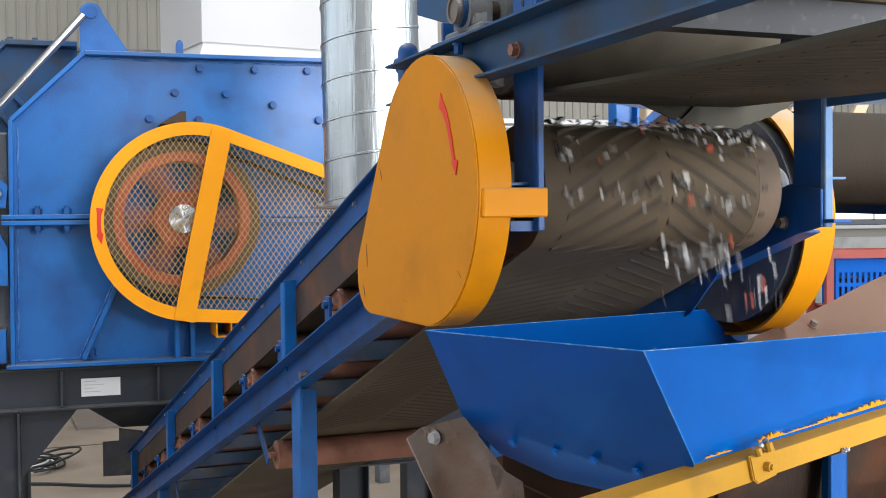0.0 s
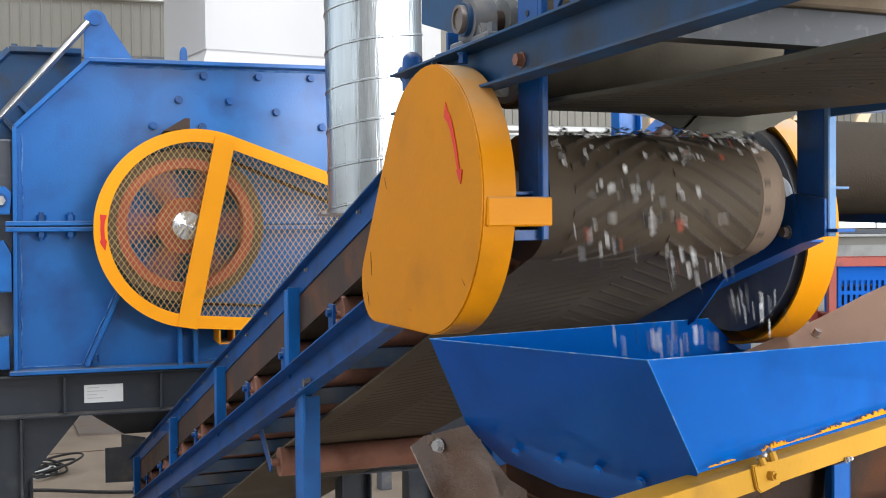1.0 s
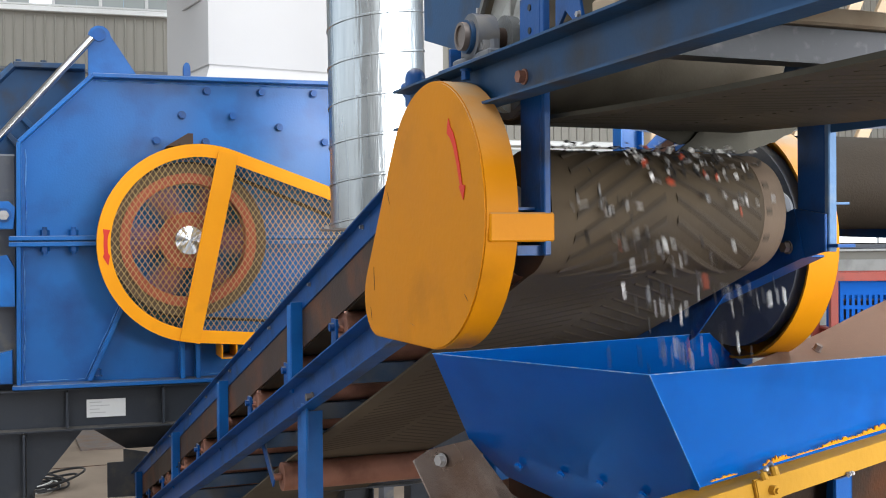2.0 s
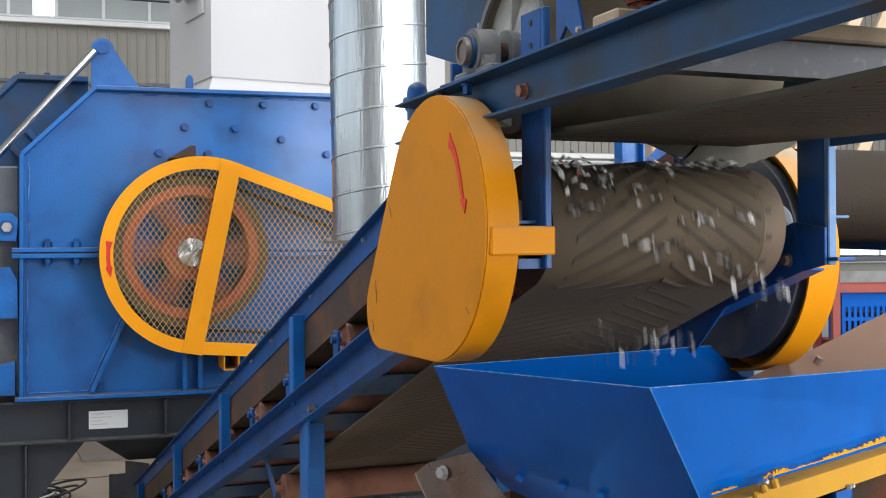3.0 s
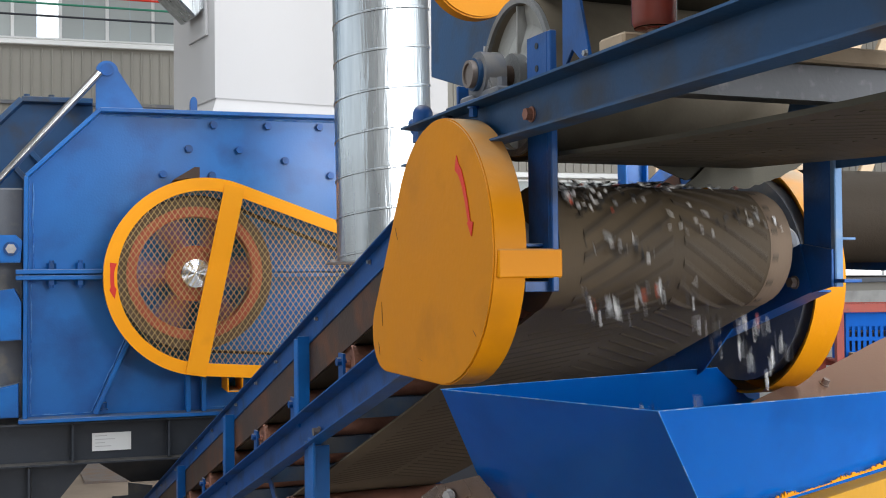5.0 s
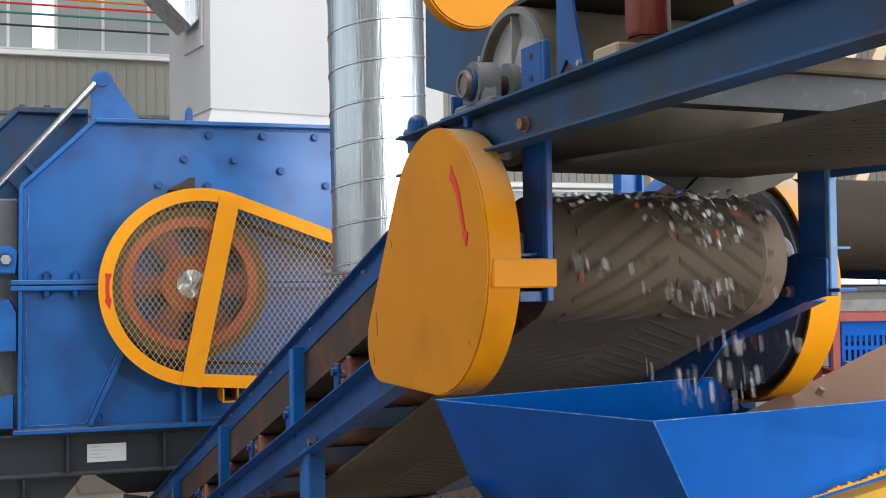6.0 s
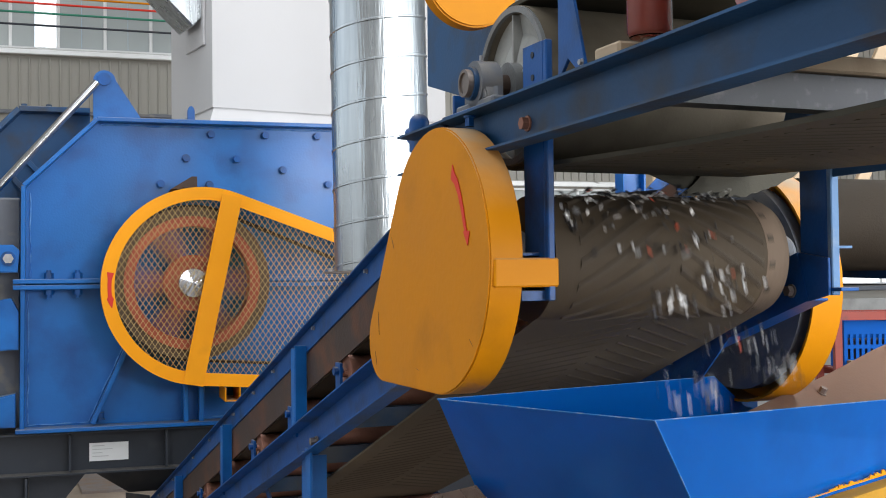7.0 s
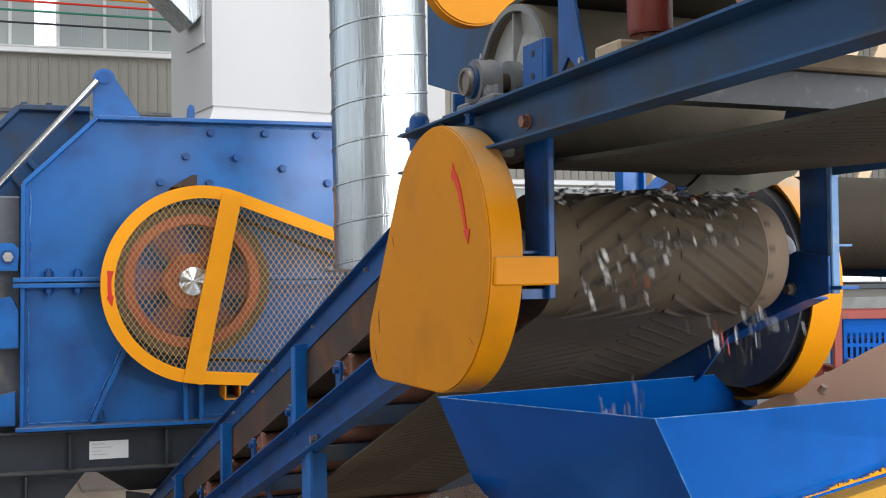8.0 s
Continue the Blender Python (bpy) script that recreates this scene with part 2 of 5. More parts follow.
def ring_tube(bm, p, q, r_out, r_in, seg=32):
    """A thick-walled tube."""
    m = axes_along(p, q)
    n = (V(q) - V(p)).length
    loops = []
    for x, r in ((0, r_out), (n, r_out), (n, r_in), (0, r_in)):
        loops.append([bm.verts.new(m @ V((x, r * math.cos(2 * math.pi * k / seg), r * math.sin(2 * math.pi * k / seg)))) for k in range(seg)])
    for a in range(4):
        for k in range(seg):
            bm.faces.new((loops[a][k], loops[a][(k + 1) % seg], loops[(a + 1) % 4][(k + 1) % seg], loops[(a + 1) % 4][k]))


def prism(bm, outline, lift, bev=0.0):
    """A solid from an outline of 3D points, pushed along lift."""
    a = [bm.verts.new(V(p)) for p in outline]
    b = [bm.verts.new(V(p) + V(lift)) for p in outline]
    n = len(a)
    fs = [bm.faces.new(a), bm.faces.new(list(reversed(b)))]
    for k in range(n):
        fs.append(bm.faces.new((a[(k + 1) % n], a[k], b[k], b[(k + 1) % n])))
    bmesh.ops.recalc_face_normals(bm, faces=fs)
    if bev:
        es = list({e for f in fs[:2] for e in f.edges})
        bmesh.ops.bevel(bm, geom=es, offset=bev, segments=2, affect="EDGES")


def channel(bm, p, q, h, flange, t, side, up=(0, 0, 1)):
    """A rolled channel from p to q: web on the line, flanges towards side (+1 or -1 across)."""
    m = axes_along(p, q, up)
    n = (V(q) - V(p)).length
    a, b, k = side * -t / 2, side * t / 2, side * flange
    prof = [(a, -h / 2), (k, -h / 2), (k, t * 0.7 - h / 2), (b, t - h / 2), (b, h / 2 - t), (k, h / 2 - t * 0.7), (k, h / 2), (a, h / 2)]
    prism(bm, [m @ V((0, y, z)) for y, z in prof], m.to_3x3() @ V((n, 0, 0)))


def hexbolt(bm, p, normal, r, h):
    """A bolt head with washer on a face."""
    nrm = V(normal).normalized()
    tube(bm, V(p), V(p) + nrm * h * 0.2, r * 1.25, 14)
    tube(bm, V(p) + nrm * h * 0.2, V(p) + nrm * h, r, 6)


def part(name, bm, mat, parent=None, label="", smooth=35):
    me = bpy.data.meshes.new(name)
    bmesh.ops.recalc_face_normals(bm, faces=bm.faces)
    if smooth:
        for f in bm.faces:
            f.smooth = True
        lim = radians(smooth)
        for e in bm.edges:
            if len(e.link_faces) == 2 and e.calc_face_angle(0) > lim:
                e.smooth = False
    bm.to_mesh(me)
    bm.free()
    me.materials.append(mat)
    ob = new(name, me)
    ob.parent = parent
    if label:
        ob["label"] = label
    return ob


def thing(name, m, label, category, group="", kind=""):
    ob = new(name)
    ob.empty_display_size = 0.1
    ob.matrix_world = m
    return tagged(ob, label, category, group, kind)


def single(name, build, mat, parent=None, label="", **kw):
    bm = bmesh.new()
    build(bm)
    return part(name, bm, mat, parent, label, **kw)


def hull2(c1, r1, c2, r2, n=20):
    """Outline round two circles, joined by their outer tangents (2D)."""
    d = V((c2[0] - c1[0], c2[1] - c1[1]))
    base = math.atan2(d.y, d.x)
    k = math.acos((r1 - r2) / d.length)
    pts = []
    for i in range(n + 1):
        a = base + k + (2 * math.pi - 2 * k) * i / n
        pts.append((c1[0] + r1 * math.cos(a), c1[1] + r1 * math.sin(a)))
    for i in range(n // 2 + 1):
        a = base - k + 2 * k * i / (n // 2)
        pts.append((c2[0] + r2 * math.cos(a), c2[1] + r2 * math.sin(a)))
    return pts


def clip_line(p, d, poly):
    """The stretch of the line p + s d inside a convex, counter-clockwise outline."""
    lo, hi = -1e9, 1e9
    for k in range(len(poly)):
        a, b = poly[k], poly[(k + 1) % len(poly)]
        nx, ny = -(b[1] - a[1]), b[0] - a[0]
        f = (p[0] - a[0]) * nx + (p[1] - a[1]) * ny
        g = d[0] * nx + d[1] * ny
        if abs(g) < 1e-9:
            if f < 0:
                return None
        elif g > 0:
            lo = max(lo, -f / g)
        else:
            hi = min(hi, -f / g)
    return (lo, hi) if hi - lo > 0.01 else None


# ---- setting ----


def slab(name, lo, hi, mat, label, category):
    return tagged(single(name, lambda bm: box(bm, lo, hi), mat), label, category, kind="structure")


slab("ground", (-10, -8, -0.2), (12, 20.2, 0), CONCRETE, "dusty grey-brown concrete floor of the factory hall", "floor")


NW = pose(-4.5, 14.6, 0, 0, 0, 18)  # the far wall runs parallel to the crusher
HIGH = (-2.78, 1.24, 5.26, 7.6)
RIBBON = (5.67, 17.3, 2.12, 3.58)


def north_wall():
    """Ribbed sheet wall with a high window and a low ribbon of windows."""
    base = thing("wall_north", NW, "pale ribbed steel sheet wall above a grey rendered plinth", "wall", kind="structure")
    x0, x1 = -6.0, 17.7

    def sheet(bm):
        box(bm, (x0, 0, 1.3), (x1, 0.14, RIBBON[2]))
        box(bm, (x0, 0, RIBBON[2]), (RIBBON[0], 0.14, RIBBON[3]))
        box(bm, (RIBBON[1], 0, RIBBON[2]), (x1, 0.14, RIBBON[3]))
        box(bm, (x0, 0, RIBBON[3]), (x1, 0.14, HIGH[2]))
        box(bm, (x0, 0, HIGH[2]), (HIGH[0], 0.14, HIGH[3]))
        box(bm, (HIGH[1], 0, HIGH[2]), (x1, 0.14, HIGH[3]))
        box(bm, (x0, 0, HIGH[3]), (x1, 0.14, 9.6))

    single("wall_sheet", sheet, PANEL, base)

    def ribs(bm):
        x = x0 + 0.05
        while x < x1 - 0.1:
            low = RIBBON[3] + 0.12 if RIBBON[0] - 0.1 < x < RIBBON[1] + 0.1 else 1.95
            box(bm, (x - 0.012, -0.026, low), (x + 0.012, 0.004, HIGH[2] - 0.12), 0.006)
            if not HIGH[0] - 0.1 < x < HIGH[1] + 0.1:
                box(bm, (x - 0.012, -0.026, HIGH[2]), (x + 0.012, 0.004, 9.5), 0.006)
            x += 0.122

    tagged(single("wall_ribs", ribs, PANEL, base, smooth=0), kind="stuff")
    single("plinth", lambda bm: box(bm, (x0, -0.06, 0), (x1, 0.14, 1.9), 0.01), PLASTER, base, "stained grey rendered plinth")
    single("sill_trim", lambda bm: box(bm, (x0, -0.09, HIGH[2] - 0.09), (x1, 0, HIGH[2] - 0.02), 0.01), ALU, base)
    single("sill_trim", lambda bm: box(bm, (x0, -0.05, 4.42), (x1, -0.028, 4.47), 0.008), DUSTY_GREY, base)
    single("sill_trim", lambda bm: box(bm, (x0, -0.05, RIBBON[3] + 0.02), (x1, 0, RIBBON[3] + 0.10), 0.01), ALU, base)
    single("sill_trim", lambda bm: box(bm, (RIBBON[0] - 0.3, -0.09, RIBBON[2] - 0.09), (x1, 0, RIBBON[2] - 0.02), 0.01), ALU, base)


def window_band(name, x0, x1, z0, z1, step, mats, label, every=1):
    """A band of panes between rails, with a mullion at every so many joints."""
    w = thing(name, NW @ pose(0, 0.06, 0), label, "window", kind="structure")

    def rails(bm):
        for z in (z0, z1):
            box(bm, (x0, -0.03, z - 0.03), (x1, 0.03, z + 0.03), 0.004)

    single("window_frame", rails, ALU, w)
    n = round((x1 - x0) / step)
    for k in range(n + 1):
        x = x0 + (x1 - x0) * k / n
        if k % every == 0:
            single("mullion", lambda bm: box(bm, (x - 0.022, -0.028, z0 + 0.03), (x + 0.022, 0.028, z1 - 0.03), 0.004), ALU, w)
        if k < n:
            xe = x0 + (x1 - x0) * (k + 1) / n
            single("pane", lambda bm: box(bm, (x + 0.002, -0.006, z0 + 0.028), (xe - 0.002, 0.006, z1 - 0.028)), mats(k), w)


north_wall()
# one half-pane is given a glow for a bright patch in the window
window_band("window_1", *HIGH, 0.287, lambda k: GLOW if k == 7 else DIM_GLASS, "dusty grey high window with slim metal bars", 2)
window_band("window_2", *RIBBON, 1.06, lambda k: DIM_GLASS if k < 3 else GLOW, "ribbon of bright windows in slim metal frames")
# unseen walls round the hall, added as pale reflectors
slab("wall_west_lower", (-10.2, -8, 0), (-10, 15, 3.5), BOUNCE_PANEL, "unseen sheet wall below the side windows, made pale to bounce light", "wall")
slab("wall_west_upper", (-10.2, -8, 6.5), (-10, 15, 9.6), BOUNCE_PANEL, "unseen sheet wall above the side windows, made pale to bounce light", "wall")
slab("wall_east_lower", (12, -8, 0), (12.2, 20.4, 3.5), BOUNCE_PANEL, "unseen sheet wall below the side windows, made pale to bounce light", "wall")
slab("wall_east_upper", (12, -8, 6.5), (12.2, 20.4, 9.6), BOUNCE_PANEL, "unseen sheet wall above the side windows, made pale to bounce light", "wall")
slab("wall_south_left", (-10, -8.2, 0), (5.0, -8, 9.6), BOUNCE_PANEL, "unseen sheet wall beside the hall door, made pale to bounce light", "wall")
slab("wall_south_right", (11.8, -8.2, 0), (12, -8, 9.6), BOUNCE_PANEL, "unseen sheet wall beside the hall door, made pale to bounce light", "wall")
slab("wall_south_upper", (5.0, -8.2, 6.8), (11.8, -8, 9.6), BOUNCE_PANEL, "unseen sheet wall over the hall door, made pale to bounce light", "wall")


def roof():
    bm = bmesh.new()
    for x0, x1 in ((-10.2, -4.6), (-1.4, 2.9), (6.1, 12.2)):
        box(bm, (x0, -8.2, 9.6), (x1, 20.4, 9.75))
    for y0, y1 in ((-8.2, -5.3), (12.1, 20.4)):
        box(bm, (-4.6, y0, 9.6), (-1.4, y1, 9.75))
        box(bm, (2.9, y0, 9.6), (6.1, y1, 9.75))
    tagged(part("ceiling", bm, BOUNCE_PANEL), "unseen sheet roof with long rooflight openings, made pale to bounce light", "ceiling", kind="structure")


roof()


def wall_pipes():
    for z, mat, lab in ((5.83, RED_PAINT, "thin red pipe along the high window"), (5.71, GREEN, "thin green pipe along the high window"), (5.555, BLACK, "thin dark pipe along the high window"), (5.92, YELLOW, "thin yellow pipe along the high window")):
        p = single("wall_pipe", lambda bm: tube(bm, (-3.2, -0.12, z), (1.6, -0.12, z - 0.04), 0.014, 10), mat)
        p.matrix_world = NW
        tagged(p, lab, "pipe")
        for x in (-3.0, 1.35):
            single("bracket", lambda bm: box(bm, (x - 0.01, -0.11, z - 0.075), (x + 0.01, 0.0, z - 0.05)), DUSTY_GREY, p)


wall_pipes()

# ---- white dust tower behind the crusher ----


def dust_tower():
    m = pose(-1.67, 8.03, 0, 0, 0, 30)
    w = thing("dust_tower", m, "white sheet-metal dust tower standing behind the crusher", "dust collector")

    def body(bm):
        prism(bm, [(0, 0, 3.5), (1.9, 0, 3.5), (1.9, 1.0, 3.5), (0, 1.0, 3.5)], (0, 0, 4.6), 0.01)

    single("casing", body, WHITE, w)

    def foot(bm):
        a = [(-0.06, -0.07, 3.34), (1.96, -0.07, 3.34), (1.96, 1.06, 3.34), (-0.06, 1.06, 3.34)]
        b = [(0.01, 0.01, 3.5), (1.89, 0.01, 3.5), (1.89, 0.99, 3.5), (0.01, 0.99, 3.5)]
        va, vb = [bm.verts.new(p) for p in a], [bm.verts.new(p) for p in b]
        for k in range(4):
            bm.faces.new((va[k], va[(k + 1) % 4], vb[(k + 1) % 4], vb[k]))
        bm.faces.new(list(reversed(va)))
        bm.faces.new(vb)

    single("flared_base", foot, WHITE, w)
    for x, y in ((0, 0), (1.8, 0), (0, 0.9), (1.8, 0.9)):
        single("leg", lambda bm: box(bm, (x, y, 0), (x + 0.1, y + 0.1, 3.34), 0.005), DUSTY_GREY, w)

    def spout(bm):
        bar(bm, (0.02, 0.35, 4.22), (-1.2, 0.35, 5.35), 0.34, 0.30, 0.01)

    single("inlet_duct", spout, ZINC, w, "slanting grey sheet-metal inlet duct")
    single("inlet_flange", lambda bm: box(bm, (-0.02, 0.14, 3.98), (0.0, 0.56, 4.45), 0.004), WHITE, w)


dust_tower()

# ---- crusher ----
CR = pose(0, 0, 0, 0, 0, 18)


def crusher():
    w = thing("crusher", CR, "blue painted hammer crusher with bolted housing on a black steel stand", "crusher")
    outline = [(-0.29, 6.2, 1.53), (2.3, 6.2, 1.53), (2.3, 6.2, 3.12), (0.08, 6.2, 3.12), (-0.28, 6.2, 2.77)]
    single("housing", lambda bm: prism(bm, outline, (0, 1.25, 0), 0.006), BLUE, w, "large flat blue steel side plate")

    def rim(bm):
        # border flanges standing proud of the plate
        pts = [(-0.29, 1.53), (-0.28, 2.77), (0.08, 3.12), (2.3, 3.12)]
        for a, b in zip(pts, pts[1:]):
            bar(bm, (a[0], 6.17, a[1]), (b[0], 6.17, b[1]), 0.022, 0.09, 0.003, (0, 1, 0))
        bar(bm, (-0.32, 6.15, 1.53), (2.3, 6.15, 1.53), 0.022, 0.12, 0.003, (0, 1, 0))

    single("rim_flange", rim, BLUE, w)
    for z, h in ((2.285, 0.014), (2.255, 0.014)):
        single("joint_flange", lambda bm: box(bm, (-0.33, 6.1, z - h), (2.3, 6.2, z + h * 0.7), 0.003), BLUE, w)
    for x in (-0.16, -0.02, 0.12, 1.45, 1.7):
        def jb(bm):
            tube(bm, (x, 6.145, 2.2), (x, 6.145, 2.34), 0.013, 10)
            tube(bm, (x, 6.145, 2.296), (x, 6.145, 2.325), 0.024, 6)
            tube(bm, (x, 6.145, 2.215), (x, 6.145, 2.24), 0.024, 6)
        single("joint_bolt", jb, BLUE_FRAME, w)
    for x, z in ((0.664, 3.062), (0.955, 3.064), (1.24, 3.066), (1.53, 3.066), (0.533, 2.931), (0.80, 2.93), (1.05, 2.877), (0.40, 2.792), (0.655, 2.79), (1.3, 2.80)):
        single("bolt", lambda bm: hexbolt(bm, (x, 6.2, z), (0, -1, 0), 0.019, 0.034), BLUE_FRAME, w)
    for a, b in (((0.05, 1.55), (0.24, 1.97)), ((0.60, 1.54), (0.60, 1.75)), ((0.52, 1.54), (0.52, 1.75))):
        single("stiffener", lambda bm: bar(bm, (a[0], 6.16, a[1]), (b[0], 6.16, b[1]), 0.024, 0.08, 0.003, (0, 1, 0)), BLUE, w)
    for a, b in (((0.035, 1.56), (0.225, 1.98)), ((-0.26, 1.548), (0.03, 1.552)), ((-0.262, 1.56), (-0.262, 2.22)), ((0.62, 1.75), (0.62, 1.56)), ((0.10, 3.10), (1.4, 3.098)), ((-0.25, 2.30), (-0.25, 2.74)), ((0.64, 1.555), (1.2, 1.56))):
        def seam(bm):
            rnd = random.Random(int(a[0] * 900))
            n = max(4, int((V(b) - V(a)).length / 0.05))
            pts = [V((a[0] + (b[0] - a[0]) * k / n + rnd.uniform(-0.003, 0.003), 6.198, a[1] + (b[1] - a[1]) * k / n + rnd.uniform(-0.003, 0.003))) for k in range(n + 1)]
            for p, q in zip(pts, pts[1:]):
                tube(bm, p, q, rnd.uniform(0.002, 0.005), 6, rnd.uniform(0.002, 0.005))
        tagged(single("weld_seam", seam, BLUE_LIGHT, w, "chipped pale weld seam"), kind="stuff")
    single("foot_bolt", lambda bm: hexbolt(bm, (0.09, 6.16, 1.565), (0, 0, 1), 0.02, 0.04), BLUE_FRAME, w)

    def lug(bm):
        pts = [(0.06, 3.09)]
        for k in range(9):
            a = radians(180 - 22 * k)
            pts.append((0.118 + 0.058 * math.cos(a), 3.337 + 0.058 * math.sin(a)))
        pts += [(0.32, 3.12), (0.3, 3.09)]
        prism(bm, [(x, 6.24, z) for x, z in pts], (0, 0.03, 0), 0.003)

    single("cylinder_lug", lug, BLUE, w)
    single("lug_pin", lambda bm: tube(bm, (0.117, 6.225, 3.345), (0.117, 6.29, 3.345), 0.034, 20), BLUE_FRAME, w)
    single("hydraulic_rod", lambda bm: tube(bm, (0.080, 6.215, 3.325), (-0.66, 6.215, 2.465), 0.021, 20), CHROME, w, "polished chrome hydraulic piston rod")

    def eye(bm):
        pts = [(0.59 + 0.02 * math.cos(radians(a)), 3.225 + 0.035 * math.sin(radians(a))) for a in range(0, 181, 20)]
        prism(bm, [(x, 6.5, z) for x, z in pts + [(0.57, 3.1), (0.61, 3.1)]], (0, 0.05, 0), 0.003)

    single("lifting_eye", eye, BLUE, w)

    # rear housing with its hinged cover
    def rear(bm):
        prism(bm, [(-0.9, 6.75, 1.53), (0.05, 6.75, 1.53), (0.05, 6.75, 3.225), (-0.32, 6.75, 3.225), (-0.9, 6.75, 2.62)], (0, 0.6, 0), 0.006)

    single("rear_housing", rear, NAVY, w, "dusty dark blue rear cover")
    single("cover_rim", lambda bm: [bar(bm, (-0.92, 6.72, 2.615), (-0.325, 6.72, 3.24), 0.03, 0.12, 0.003, (0, 1, 0)), bar(bm, (-0.325, 6.72, 3.24), (0.05, 6.72, 3.24), 0.03, 0.12, 0.003, (0, 1, 0))], NAVY, w)
    for x in (-0.30, -0.17, -0.03):
        single("cover_bolt", lambda bm: tube(bm, (x, 6.7, 3.25), (x, 6.7, 3.27), 0.016, 6), NAVY, w)
    for p, q in (((-0.36, 2.86), (-0.22, 2.70)), ((-0.28, 2.95), (-0.12, 2.78)), ((0.0, 2.95), (0.0, 3.12))):
        single("cover_rib", lambda bm: bar(bm, (p[0], 6.72, p[1]), (q[0], 6.72, q[1]), 0.03, 0.06, 0.003, (0, 1, 0)), NAVY, w)
    # hinge block and side post beside the joint
    single("side_post", lambda bm: [box(bm, (-0.56, 6.3, 1.53), (-0.30, 7.2, 2.72), 0.01)], DUSTY_GREY, w)
    def hinge(bm):
        prism(bm, [(-0.55, 6.14, 2.33), (-0.31, 6.14, 2.33), (-0.30, 6.14, 2.44), (-0.33, 6.14, 2.47), (-0.55, 6.14, 2.47)], (0, 0.1, 0), 0.006)
    hg = single("hinge", hinge, BLUE, w)
    single("hinge_washer", lambda bm: ring_tube(bm, (-0.353, 6.128, 2.40), (-0.353, 6.142, 2.40), 0.037, 0.026, 24), BLUE_FRAME, hg)
    single("hinge_bolt", lambda bm: [tube(bm, (-0.353, 6.12, 2.40), (-0.353, 6.14, 2.40), 0.026, 6), tube(bm, (-0.353, 6.112, 2.40), (-0.353, 6.12, 2.40), 0.014, 14)], GREY_STEEL, hg)
    single("side_arm", lambda bm: prism(bm, [(-0.62, 6.12, 1.93), (-0.305, 6.12, 1.94), (-0.305, 6.12, 2.13), (-0.34, 6.12, 2.20), (-0.62, 6.12, 2.16)], (0, 0.1, 0), 0.006), BLUE, w)
    single("side_arm", lambda bm: prism(bm, [(-0.62, 6.12, 1.55), (-0.32, 6.12, 1.55), (-0.32, 6.12, 1.72), (-0.62, 6.12, 1.66)], (0, 0.1, 0), 0.006), BLUE, w)

    # belt drive
    PC = (0.547, 2.267)
    drive = single("pulley", lambda bm: pulley(bm), RED_PULLEY, w, "rusty red spoked drive pulley, spinning")
    drive.location = (PC[0], 6.06, PC[1])
    single("pulley_hub", lambda bm: hub(bm), CHROME, drive, "bright faceted metal hub cap", smooth=0)
    single("pulley_boss", pulley_boss, RED_PULLEY, drive)
    for k in range(6):
        t = radians(60 * k)
        single("spoke", lambda bm: bar(bm, (0.115 * math.cos(t), 0, 0.115 * math.sin(t)), (0.31 * math.cos(t), 0, 0.31 * math.sin(t)), 0.05, 0.165, 0.006, (0, 1, 0)), RED_PULLEY, drive)
    for y in (-0.05, -0.02, 0.01, 0.04):
        single("groove_rib", lambda bm: ring_tube(bm, (0, y, 0), (0, y + 0.014, 0), 0.398, 0.343, 48), GREY_OLIVE, drive, "dusty belt edge")
    SC = (1.98, 1.93)
    for k in range(2):
        def belt(bm, y=6.0 + 0.06 * k):
            pts = hull2(PC, 0.405, SC, 0.17, 40)
            inner = hull2(PC, 0.393, SC, 0.158, 40)
            vs = [[bm.verts.new((x, yy, z)) for x, z in src] for src in (pts, inner) for yy in (y, y + 0.03)]
            n = len(pts)
            for i, j in ((0, 1), (1, 3), (3, 2), (2, 0)):
                for a in range(n):
                    bm.faces.new((vs[i][a], vs[i][(a + 1) % n], vs[j][(a + 1) % n], vs[j][a]))
        single("drive_belt", belt, BLACK_RUBBER, w, "black rubber drive belt")
    single("motor_pulley", lambda bm: tube(bm, (SC[0], 5.98, SC[1]), (SC[0], 6.15, SC[1]), 0.157, 32), RED_PULLEY, w)
    guard(w)


def pulley(bm):
    ring_tube(bm, (0, -0.07, 0), (0, 0.07, 0), 0.345, 0.295, 48)


def pulley_boss(bm):
    ring_tube(bm, (0, -0.06, 0), (0, 0.06, 0), 0.145, 0.05, 40)


def hub(bm):
    tube(bm, (0, -0.085, 0), (0, 0.05, 0), 0.074, 32)
    rnd = random.Random(5)
    c = bm.verts.new((0, -0.104, 0))
    rim = [bm.verts.new((0.072 * math.cos(radians(15 * k)), -0.086 - rnd.uniform(0, 0.022), 0.072 * math.sin(radians(15 * k)))) for k in range(24)]
    for k in range(24):
        bm.faces.new((c, rim[k], rim[(k + 1) % 24]))


